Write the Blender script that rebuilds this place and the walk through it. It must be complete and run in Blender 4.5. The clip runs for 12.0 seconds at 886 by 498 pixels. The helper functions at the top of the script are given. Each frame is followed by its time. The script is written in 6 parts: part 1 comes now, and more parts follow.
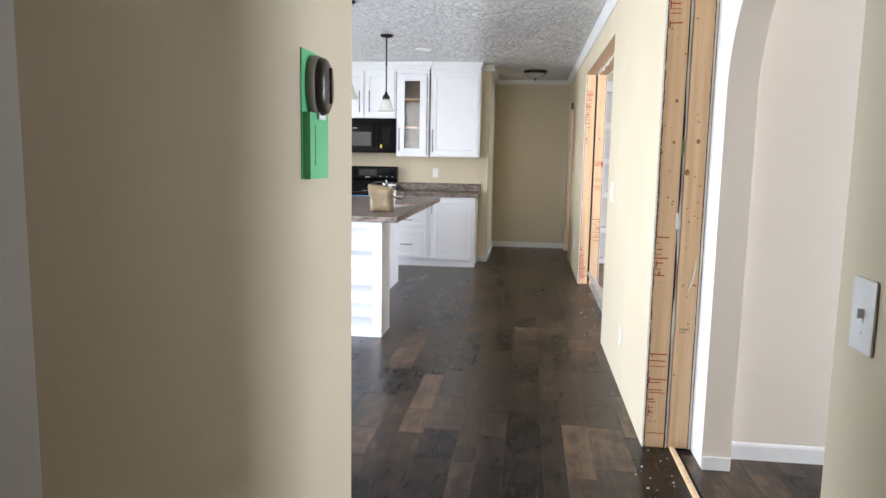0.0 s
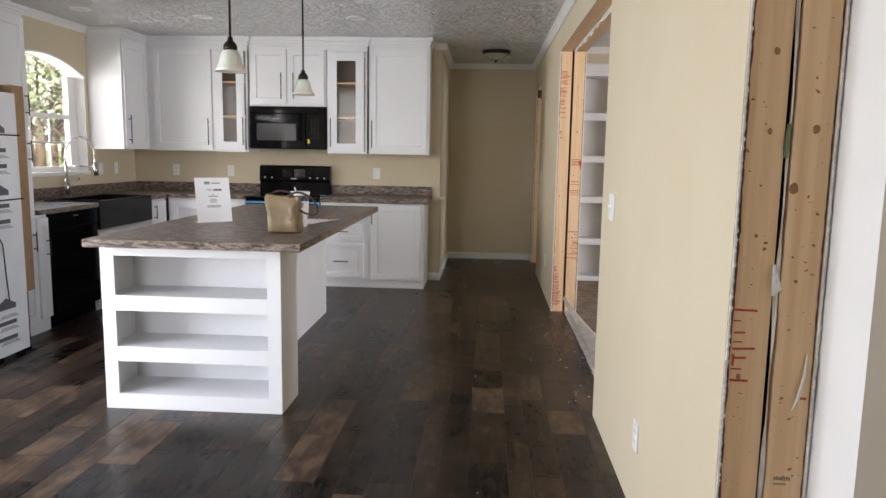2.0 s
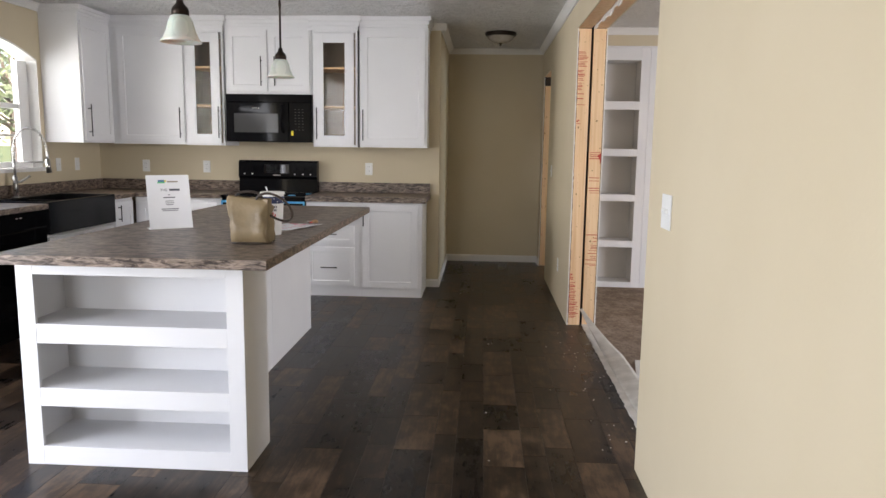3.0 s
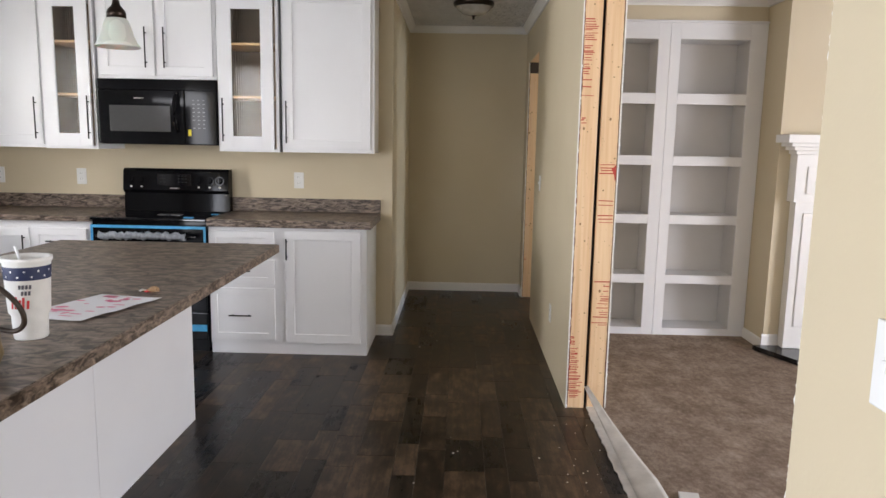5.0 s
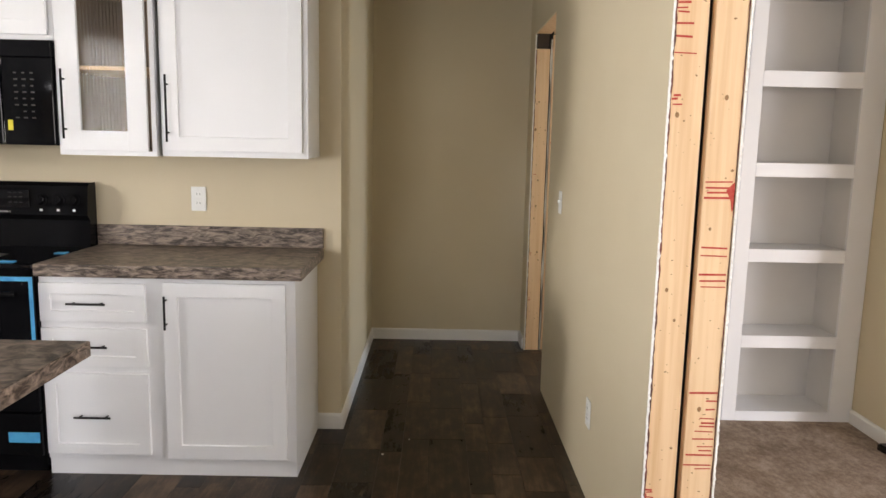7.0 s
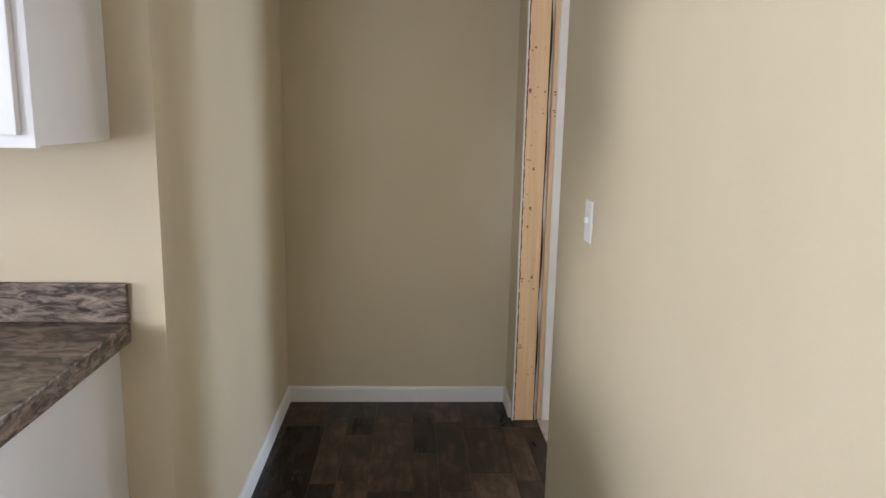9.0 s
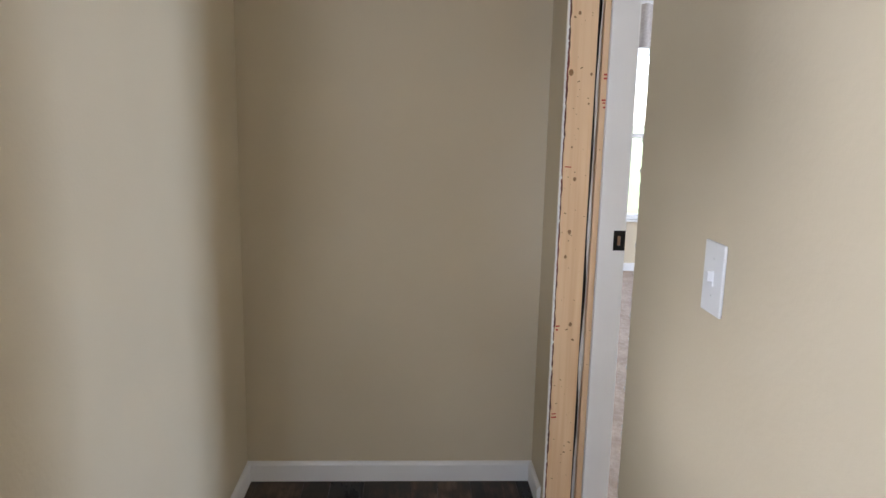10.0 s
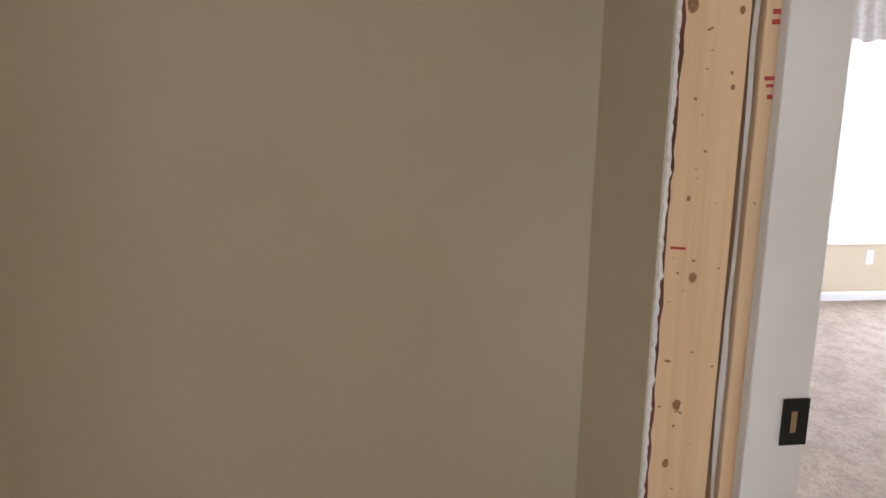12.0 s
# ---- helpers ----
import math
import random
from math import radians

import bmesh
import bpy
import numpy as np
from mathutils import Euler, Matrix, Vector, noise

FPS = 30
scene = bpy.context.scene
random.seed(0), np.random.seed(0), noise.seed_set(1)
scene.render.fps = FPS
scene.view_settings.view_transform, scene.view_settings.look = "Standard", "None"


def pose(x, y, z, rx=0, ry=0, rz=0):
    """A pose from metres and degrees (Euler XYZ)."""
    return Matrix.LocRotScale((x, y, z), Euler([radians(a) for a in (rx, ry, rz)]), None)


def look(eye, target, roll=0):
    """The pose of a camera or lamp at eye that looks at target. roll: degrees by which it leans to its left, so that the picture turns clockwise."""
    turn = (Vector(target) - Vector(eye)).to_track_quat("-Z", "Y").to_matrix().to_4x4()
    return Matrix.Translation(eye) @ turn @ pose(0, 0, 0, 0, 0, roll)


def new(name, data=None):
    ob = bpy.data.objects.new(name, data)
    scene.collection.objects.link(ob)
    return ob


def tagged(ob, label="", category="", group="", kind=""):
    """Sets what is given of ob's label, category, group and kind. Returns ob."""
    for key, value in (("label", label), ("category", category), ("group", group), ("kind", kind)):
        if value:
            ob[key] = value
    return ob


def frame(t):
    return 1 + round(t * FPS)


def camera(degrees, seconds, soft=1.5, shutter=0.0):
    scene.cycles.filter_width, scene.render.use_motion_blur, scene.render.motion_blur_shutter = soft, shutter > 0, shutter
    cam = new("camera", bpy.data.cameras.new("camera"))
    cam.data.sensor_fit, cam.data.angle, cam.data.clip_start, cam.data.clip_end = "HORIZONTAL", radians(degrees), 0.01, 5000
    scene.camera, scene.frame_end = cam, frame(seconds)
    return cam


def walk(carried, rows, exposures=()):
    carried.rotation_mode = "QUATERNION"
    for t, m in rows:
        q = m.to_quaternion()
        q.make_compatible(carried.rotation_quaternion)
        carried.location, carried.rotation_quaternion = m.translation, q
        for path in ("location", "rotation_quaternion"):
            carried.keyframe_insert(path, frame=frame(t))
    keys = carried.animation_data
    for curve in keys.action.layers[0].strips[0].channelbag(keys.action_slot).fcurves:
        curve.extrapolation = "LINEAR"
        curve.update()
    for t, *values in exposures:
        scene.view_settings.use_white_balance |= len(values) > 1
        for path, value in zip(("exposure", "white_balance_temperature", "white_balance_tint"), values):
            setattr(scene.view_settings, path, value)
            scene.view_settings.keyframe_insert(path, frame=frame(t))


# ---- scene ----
cam = camera(64.2, 12.0)
PATH = [
    (0, (0.156, -1.318, 1.356), (-0.075, 0.651, 1.096), 1.06),
    (0.5, (0.195, -0.871, 1.376), (0.016, 1.104, 1.115), 0.94),
    (1, (0.232, -0.478, 1.410), (0.091, 1.500, 1.148), 0.97),
    (1.5, (0.125, -0.098, 1.384), (-0.001, 1.880, 1.119), 0.79),
    (2, (0.142, 0.270, 1.374), (0.024, 2.248, 1.104), 0.98),
    (2.5, (0.112, 0.639, 1.368), (0.003, 2.618, 1.098), 0.75),
    (2.7, (0.074, 0.789, 1.352), (-0.035, 2.767, 1.077), 0.79),
    (4.3, (0.039, 2.114, 1.401), (-0.038, 4.090, 1.104), 0.99),
    (4.5, (0.062, 2.296, 1.408), (-0.008, 4.273, 1.110), 1.06),
    (5, (0.125, 2.702, 1.436), (0.085, 4.679, 1.137), 1.08),
    (5.5, (0.102, 3.130, 1.403), (0.061, 5.107, 1.105), 1.13),
    (6, (0.131, 3.559, 1.416), (0.110, 5.537, 1.118), 1.11),
    (6.5, (0.139, 3.969, 1.417), (0.142, 5.947, 1.121), 1.18),
    (7, (0.101, 4.439, 1.424), (0.123, 6.418, 1.131), 1.23),
    (7.2, (0.131, 4.627, 1.429), (0.153, 6.604, 1.127), 1.25),
    (8.8, (0.237, 5.990, 1.424), (0.313, 7.954, 1.051), 1.19),
    (9, (0.239, 6.130, 1.425), (0.336, 8.092, 1.052), 1.14),
    (9.5, (0.210, 6.542, 1.396), (0.310, 8.504, 1.022), 1.08),
    (10, (0.249, 6.964, 1.386), (0.346, 8.928, 1.020), 1.27),
    (10.5, (0.230, 7.307, 1.386), (0.334, 9.272, 1.024), 1.83),
    (11, (0.163, 7.721, 1.404), (0.320, 9.681, 1.037), 1.80),
    (11.5, (0.246, 8.100, 1.422), (0.487, 10.051, 1.052), 1.40),
    (12, (0.321, 8.432, 1.395), (0.642, 10.372, 1.030), 1.16),
]
EXPOSURES = [(0, 2.60, 6600, 17), (0.5, 2.24, 6750, 17), (1, 2.08, 6700, 17), (1.5, 1.94, 7250, 19), (2.5, 1.88, 7250, 20), (4.5, 2.06, 7200, 20), (5.5, 2.22, 7150, 20), (6.5, 2.36, 7450, 20), (7.2, 2.42, 7550, 20),
             (9, 2.70, 6600, 20), (9.5, 2.86, 6350, 21), (10, 2.80, 6200, 23), (11, 2.57, 6550, 25), (12, 2.57, 6750, 24)]
walk(cam, [(t, look(eye, target, roll)) for t, eye, target, roll in PATH], EXPOSURES)

# ---------------------------------------------------------------- light
world = bpy.data.worlds.new("sky")
scene.world = world
world.use_nodes = True
wn, wl = world.node_tree.nodes, world.node_tree.links
sky = wn.new("ShaderNodeTexSky")
sky.sky_type = "NISHITA"
sky.sun_disc = False
SUN_UP, SUN_TURN = radians(48), radians(140)
sky.sun_elevation, sky.sun_rotation = SUN_UP, SUN_TURN
wl.new(sky.outputs[0], wn["Background"].inputs[0])
wn["Background"].inputs[1].default_value = 0.15

sun = new("sun", bpy.data.lights.new("sun", "SUN"))
sun.data.energy, sun.data.angle, sun.data.color = 5.0, radians(0.6), (1.0, 0.95, 0.86)
sun.matrix_world = look((0, 0, 30), (-30 * math.sin(SUN_TURN) / math.tan(SUN_UP), -30 * math.cos(SUN_TURN) / math.tan(SUN_UP), 0))


def window_light(name, eye, target, w, h, power, color=(0.93, 0.97, 1.0)):
    """The sky's light that a window, seen or assumed, lets in."""
    data = bpy.data.lights.new(name, "AREA")
    data.shape, data.size, data.size_y, data.energy, data.color = "RECTANGLE", w, h, power, color
    ob = new(name, data)
    ob.matrix_world = look(eye, target)
    return ob


# unseen openings assumed in the west and south walls, added to brighten the kitchen
window_light("daylight_patio_door", (-3.78, 2.23, 1.15), (0, 2.4, 1.4), 2.2, 2.0, 56, (0.74, 0.86, 1.0))
window_light("daylight_dining_window", (-2.1, -2.74, 1.35), (-1.2, 0, 1.35), 1.9, 1.5, 23, (0.74, 0.86, 1.0))
window_light("daylight_kitchen_window", (-5.2, 5.6, 1.95), (0.7, 6.0, 1.5), 2.2, 1.9, 56, (0.86, 0.95, 0.98))
# the living-room window is unseen, placed for the light it throws
window_light("daylight_living_room", (6.3, 3.17, 1.3), (0, 5.5, 0.2), 2.15, 1.7, 66, (0.75, 0.86, 1.0))
window_light("daylight_entry", (4.4, 0.64, 1.3), (0.0, 0.64, 1.2), 1.15, 1.9, 29, (0.72, 0.85, 1.0))
window_light("daylight_bedroom", (4.88, 13.44, 1.28), (4.88, 10.3, 1.0), 1.3, 1.5, 18, (0.68, 0.84, 1.0))
window_light("daylight_bedroom_side", (6.28, 10.2, 1.35), (2.0, 11.4, 1.1), 1.65, 1.5, 29, (0.62, 0.80, 1.0))

# ---------------------------------------------------------------- materials


def mat(name, c1, c2=None, scale=4.0, rough=0.5, bump=0.0, bscale=150.0, stretch=(1, 1, 1), metal=0.0, spec=0.5,
        detail=4.0, vary=0.0, contrast=(0.35, 0.65), coat=0.0, rvary=0.08, nrough=0.5, turn=0.0, warp=0.0):
    """A surface whose colour wanders between c1 and c2 and whose relief has a finer grain."""
    m = bpy.data.materials.new(name)
    m.use_nodes = True
    n, l = m.node_tree.nodes, m.node_tree.links
    b = n["Principled BSDF"]
    b.inputs["Metallic"].default_value = metal
    b.inputs["Specular IOR Level"].default_value = spec
    b.inputs["Coat Weight"].default_value = coat
    tc = n.new("ShaderNodeTexCoord")
    mp = n.new("ShaderNodeMapping")
    mp.inputs["Scale"].default_value = stretch
    mp.inputs["Rotation"].default_value = (0, 0, radians(turn))
    info = n.new("ShaderNodeObjectInfo")
    mul = n.new("ShaderNodeMath")
    mul.operation = "MULTIPLY"
    mul.inputs[1].default_value = 37.0
    l.new(info.outputs["Random"], mul.inputs[0])
    l.new(mul.outputs[0], mp.inputs["Location"])
    l.new(tc.outputs["Object"], mp.inputs["Vector"])
    tex = n.new("ShaderNodeTexNoise")
    tex.inputs["Scale"].default_value, tex.inputs["Detail"].default_value, tex.inputs["Roughness"].default_value = scale, detail, nrough
    tex.inputs["Distortion"].default_value = warp
    l.new(mp.outputs[0], tex.inputs["Vector"])
    ramp = n.new("ShaderNodeValToRGB")
    ramp.color_ramp.elements[0].position, ramp.color_ramp.elements[1].position = contrast
    ramp.color_ramp.elements[0].color = (*c1, 1)
    ramp.color_ramp.elements[1].color = (*(c2 or [min(1, c * 0.93) for c in c1]), 1)
    l.new(tex.outputs["Fac"], ramp.inputs[0])
    out = ramp.outputs[0]
    if vary:
        hsv = n.new("ShaderNodeHueSaturation")
        mr = n.new("ShaderNodeMapRange")
        mr.inputs["To Min"].default_value, mr.inputs["To Max"].default_value = 1 - vary, 1 + 1.5 * vary
        geo = n.new("ShaderNodeNewGeometry")
        add = n.new("ShaderNodeMath")
        add.operation = "ADD"
        frac = n.new("ShaderNodeMath")
        frac.operation = "FRACT"
        l.new(info.outputs["Random"], add.inputs[0])
        l.new(geo.outputs["Random Per Island"], add.inputs[1])
        l.new(add.outputs[0], frac.inputs[0])
        l.new(frac.outputs[0], mr.inputs["Value"])
        l.new(mr.outputs[0], hsv.inputs["Value"])
        l.new(out, hsv.inputs["Color"])
        out = hsv.outputs[0]
    l.new(out, b.inputs["Base Color"])
    rr = n.new("ShaderNodeMapRange")
    rr.inputs["To Min"].default_value, rr.inputs["To Max"].default_value = max(0.02, rough - rvary), min(1, rough + rvary)
    l.new(tex.outputs["Fac"], rr.inputs["Value"])
    l.new(rr.outputs[0], b.inputs["Roughness"])
    if bump:
        fine = n.new("ShaderNodeTexNoise")
        fine.inputs["Scale"].default_value, fine.inputs["Detail"].default_value = bscale, 3
        l.new(mp.outputs[0], fine.inputs["Vector"])
        bp = n.new("ShaderNodeBump")
        bp.inputs["Strength"].default_value, bp.inputs["Distance"].default_value = bump, 0.004
        l.new(fine.outputs["Fac"], bp.inputs["Height"])
        l.new(bp.outputs[0], b.inputs["Normal"])
    return m


WALL = mat("beige_wall_paint", (0.62, 0.532, 0.378), (0.595, 0.506, 0.353), 1.5, 0.55, 0.12, 90)
ENTRYWALL = mat("pale_wall_paint", (0.74, 0.66, 0.555), (0.71, 0.63, 0.525), 1.5, 0.55, 0.12, 90)
WHITE = mat("white_trim_paint", (0.80, 0.79, 0.77), (0.76, 0.75, 0.73), 3, 0.35, 0.03, 60)
CAB = mat("white_cabinet_paint", (0.765, 0.765, 0.775), (0.74, 0.74, 0.75), 2, 0.38, 0.03, 80)
GYP = mat("bare_gypsum_edge", (0.84, 0.83, 0.80), (0.70, 0.67, 0.62), 90, 0.9, 0.1, 250, contrast=(0.5, 0.75))
PINE = mat("pine_lumber", (0.82, 0.575, 0.345), (0.68, 0.41, 0.205), 4, 0.62, 0.12, 120, (9, 9, 0.28), contrast=(0.40, 0.74), detail=7, nrough=0.58)
KNOT = mat("pine_knot", (0.36, 0.19, 0.08), (0.25, 0.12, 0.048), 180, 0.6)
REDMARK = mat("red_pencil_mark", (0.48, 0.035, 0.025), (0.55, 0.09, 0.06), 80, 0.8)
GLUE = mat("red_brown_glue", (0.20, 0.045, 0.03), (0.07, 0.03, 0.02), 9, 0.7)
GREYMARK = mat("faded_ink_stamp", (0.25, 0.19, 0.13), (0.4, 0.28, 0.16), 120, 0.8)
# near-black that paints the shade of the wall gap and outlet slots
CAVITY_SHADE = mat("dark_cavity", (0.02, 0.018, 0.015), None, 8, 0.9)
BLACK = mat("black_appliance_enamel", (0.004, 0.004, 0.0045), (0.006, 0.006, 0.007), 3, 0.06, rvary=0.02, spec=0.13)
SINKBLACK = mat("black_composite", (0.006, 0.006, 0.007), (0.010, 0.010, 0.011), 60, 0.14, spec=0.12, rvary=0.03)
BLACKGLASS = mat("black_glass", (0.004, 0.004, 0.005), None, 3, 0.05, rvary=0.02)
GREYGLASS = mat("microwave_door_screen", (0.06, 0.06, 0.06), (0.05, 0.05, 0.05), 300, 0.15, rvary=0.03)
BLACKMETAL = mat("black_metal", (0.012, 0.011, 0.010), None, 30, 0.35, metal=0.6)
BRONZE = mat("oil_rubbed_bronze", (0.035, 0.022, 0.015), (0.02, 0.014, 0.010), 20, 0.35, metal=0.8)
STEEL = mat("brushed_steel", (0.55, 0.54, 0.52), (0.48, 0.47, 0.46), 30, 0.28, metal=1.0)
COUNTER = mat("brown_stone_laminate", (0.034, 0.022, 0.016), (0.36, 0.275, 0.22), 9.5, 0.36, 0.05, 300, (1.6, 2.6, 6.5), contrast=(0.40, 0.66), detail=9, nrough=0.66, turn=-20, spec=0.35, warp=0.9)
JOINT = mat("plank_joint", (0.010, 0.007, 0.005), None, 8, 0.8)
VINYL = mat("grey_vinyl_backing", (0.74, 0.71, 0.66), (0.60, 0.57, 0.52), 12, 0.6, 0.2, 80)
PLASTIC = mat("white_plastic", (0.82, 0.82, 0.80), None, 5, 0.3)
SHELFBACK = mat("grey_white_shelf_paint", (0.66, 0.64, 0.62), (0.62, 0.60, 0.58), 3, 0.45, 0.04, 80)
PAPER = mat("white_paper", (0.82, 0.82, 0.83), None, 5, 0.7)
INK = mat("grey_print", (0.10, 0.10, 0.12), None, 50, 0.7)
BLUEINK = mat("blue_print", (0.05, 0.18, 0.32), None, 50, 0.7)
PINKINK = mat("pink_print", (0.75, 0.12, 0.27), (0.8, 0.30, 0.40), 60, 0.7)
MAPLE = mat("maple_cabinet_lining", (0.52, 0.40, 0.26), (0.44, 0.32, 0.19), 6, 0.5, 0.05, 90, (6, 6, 0.6))
LEATHER = mat("olive_tan_leather", (0.27, 0.198, 0.112), (0.165, 0.118, 0.064), 9, 0.44, 0.9, 26, contrast=(0.3, 0.7), spec=0.35)
DARKLEATHER = mat("dark_brown_leather", (0.040, 0.024, 0.015), (0.028, 0.017, 0.011), 14, 0.35, 0.2, 200)
FOAMCUP = mat("white_foam_cup", (0.80, 0.79, 0.76), None, 40, 0.6, 0.1, 200)
NAVY = mat("navy_print", (0.02, 0.03, 0.085), None, 30, 0.6)
REDINK = mat("red_print", (0.55, 0.04, 0.04), None, 30, 0.6)
GREEN = mat("green_card", (0.12, 0.56, 0.25), (0.10, 0.50, 0.22), 8, 0.55)
BROWNCASE = mat("dark_brown_moulded_case", (0.045, 0.030, 0.022), (0.030, 0.020, 0.015), 10, 0.3)
CASERIM = mat("taupe_case_rim", (0.30, 0.25, 0.19), None, 10, 0.4)
BLUETAPE = mat("blue_masking_film", (0.03, 0.28, 0.55), (0.05, 0.36, 0.62), 30, 0.4)
YELLOW = mat("yellow_tag", (0.75, 0.62, 0.03), None, 10, 0.5)
SLATE = mat("black_slate", (0.012, 0.011, 0.012), (0.022, 0.020, 0.020), 6, 0.18, rvary=0.05)
CARDBOARD = mat("brown_cardboard", (0.36, 0.22, 0.12), (0.31, 0.19, 0.10), 12, 0.8, 0.1, 90)
FOAM = mat("white_packing_board", (0.76, 0.78, 0.80), (0.72, 0.74, 0.76), 8, 0.6)
FABRIC = mat("grey_valance_cloth", (0.50, 0.46, 0.43), (0.42, 0.38, 0.35), 40, 0.9, 0.3, 300)
LEAF = mat("leaves", (0.10, 0.14, 0.06), (0.16, 0.20, 0.11), 3, 0.6, vary=0.35)
BARK = mat("bark", (0.10, 0.07, 0.05), (0.06, 0.045, 0.03), 14, 0.9, 0.6, 30)
GRASS = mat("lawn", (0.07, 0.10, 0.03), (0.10, 0.13, 0.05), 6, 0.9, 0.6, 60)
INSULATION = mat("yellow_fibre_insulation", (0.52, 0.40, 0.22), (0.36, 0.26, 0.13), 60, 0.95, 1.0, 120)


def node_noise(n, l, vector, scale, detail=4.0, rough=0.5):
    t = n.new("ShaderNodeTexNoise")
    t.inputs["Scale"].default_value, t.inputs["Detail"].default_value, t.inputs["Roughness"].default_value = scale, detail, rough
    l.new(vector, t.inputs["Vector"])
    return t.outputs["Fac"]


def node_math(n, l, op, a, b):
    m = n.new("ShaderNodeMath")
    m.operation = op
    for k, v in enumerate((a, b)):
        if isinstance(v, (int, float)):
            m.inputs[k].default_value = v
        else:
            l.new(v, m.inputs[k])
    return m.outputs[0]


def node_ramp(n, l, fac, stops):
    r = n.new("ShaderNodeValToRGB")
    e = r.color_ramp.elements
    while len(e) < len(stops):
        e.new(0.5)
    for k, (p, c) in enumerate(stops):
        e[k].position, e[k].color = p, (*c, 1)
    l.new(fac, r.inputs[0])
    return r.outputs[0]


def plank_wood():
    """Dark hand-scraped plank: cloudy patches, long grain, fine pores, each plank its own tone."""
    m = bpy.data.materials.new("dark_wood_plank")
    m.use_nodes = True
    n, l = m.node_tree.nodes, m.node_tree.links
    b = n["Principled BSDF"]
    tc, info, geo = n.new("ShaderNodeTexCoord"), n.new("ShaderNodeObjectInfo"), n.new("ShaderNodeNewGeometry")
    own = node_math(n, l, "FRACT", node_math(n, l, "ADD", info.outputs["Random"], geo.outputs["Random Per Island"]), 0)
    shift = node_math(n, l, "MULTIPLY", own, 41.0)
    vec = []
    for stretch in ((1.0, 0.55, 1.0), (7.0, 0.7, 1.0), (16.0, 2.2, 1.0)):
        mp = n.new("ShaderNodeMapping")
        mp.inputs["Scale"].default_value = stretch
        l.new(shift, mp.inputs["Location"])
        l.new(tc.outputs["Object"], mp.inputs["Vector"])
        vec.append(mp.outputs[0])
    cloud = node_noise(n, l, vec[0], 13, 5, 0.6)
    grain = node_noise(n, l, vec[1], 7, 6, 0.6)
    pore = node_noise(n, l, vec[2], 26, 3, 0.6)
    f = node_math(n, l, "ADD", node_math(n, l, "MULTIPLY", cloud, 0.52), node_math(n, l, "MULTIPLY", grain, 0.32))
    f = node_math(n, l, "ADD", f, node_math(n, l, "MULTIPLY", pore, 0.13))
    f = node_math(n, l, "ADD", f, node_math(n, l, "MULTIPLY", node_math(n, l, "SUBTRACT", own, 0.52), 0.25))
    col = node_ramp(n, l, f, [(0.36, (0.0065, 0.0039, 0.0026)), (0.475, (0.021, 0.0126, 0.0077)), (0.56, (0.052, 0.0315, 0.0190)), (0.66, (0.125, 0.077, 0.047))])
    l.new(col, b.inputs["Base Color"])
    rr = n.new("ShaderNodeMapRange")
    rr.inputs["From Min"].default_value, rr.inputs["From Max"].default_value = 0.35, 0.65
    rr.inputs["To Min"].default_value, rr.inputs["To Max"].default_value = 0.27, 0.36
    l.new(f, rr.inputs["Value"])
    l.new(rr.outputs[0], b.inputs["Roughness"])
    b.inputs["Specular IOR Level"].default_value = 0.27
    bp = n.new("ShaderNodeBump")
    bp.inputs["Strength"].default_value, bp.inputs["Distance"].default_value = 0.05, 0.002
    l.new(node_math(n, l, "ADD", grain, node_math(n, l, "MULTIPLY", pore, 0.4)), bp.inputs["Height"])
    l.new(bp.outputs[0], b.inputs["Normal"])
    return m


def cut_pile(name, dark, mid, pale):
    """Carpet: tufts of mixed brown yarns with footprints brushed into the pile."""
    m = bpy.data.materials.new(name)
    m.use_nodes = True
    n, l = m.node_tree.nodes, m.node_tree.links
    b = n["Principled BSDF"]
    tc = n.new("ShaderNodeTexCoord")
    v = tc.outputs["Object"]
    comb = n.new("ShaderNodeMapping")
    comb.inputs["Scale"].default_value = (1.0, 0.72, 1.0)
    l.new(v, comb.inputs["Vector"])
    trod = node_noise(n, l, comb.outputs[0], 7, 5, 0.65)
    tuft = node_noise(n, l, comb.outputs[0], 40, 4, 0.7)
    yarn = node_noise(n, l, v, 190, 2, 0.6)
    f = node_math(n, l, "ADD", node_math(n, l, "MULTIPLY", trod, 0.42), node_math(n, l, "MULTIPLY", tuft, 0.34))
    f = node_math(n, l, "ADD", f, node_math(n, l, "MULTIPLY", yarn, 0.24))
    l.new(node_ramp(n, l, f, [(0.35, dark), (0.5, mid), (0.65, pale)]), b.inputs["Base Color"])
    b.inputs["Roughness"].default_value, b.inputs["Specular IOR Level"].default_value = 0.97, 0.1
    bp = n.new("ShaderNodeBump")
    bp.inputs["Strength"].default_value, bp.inputs["Distance"].default_value = 0.9, 0.006
    l.new(node_math(n, l, "ADD", tuft, yarn), bp.inputs["Height"])
    l.new(bp.outputs[0], b.inputs["Normal"])
    return m


PLANK = plank_wood()
PLANKEDGE = mat("worn_plank_edge", (0.030, 0.019, 0.012), (0.008, 0.005, 0.003), 30, 0.4, contrast=(0.45, 0.6), vary=0.6, spec=0.3)
CARPET = cut_pile("brown_cut_pile_carpet", (0.15, 0.105, 0.078), (0.30, 0.225, 0.175), (0.50, 0.40, 0.325))
CARPET_LIGHT = cut_pile("beige_cut_pile_carpet", (0.32, 0.24, 0.185), (0.47, 0.375, 0.305), (0.62, 0.52, 0.44))


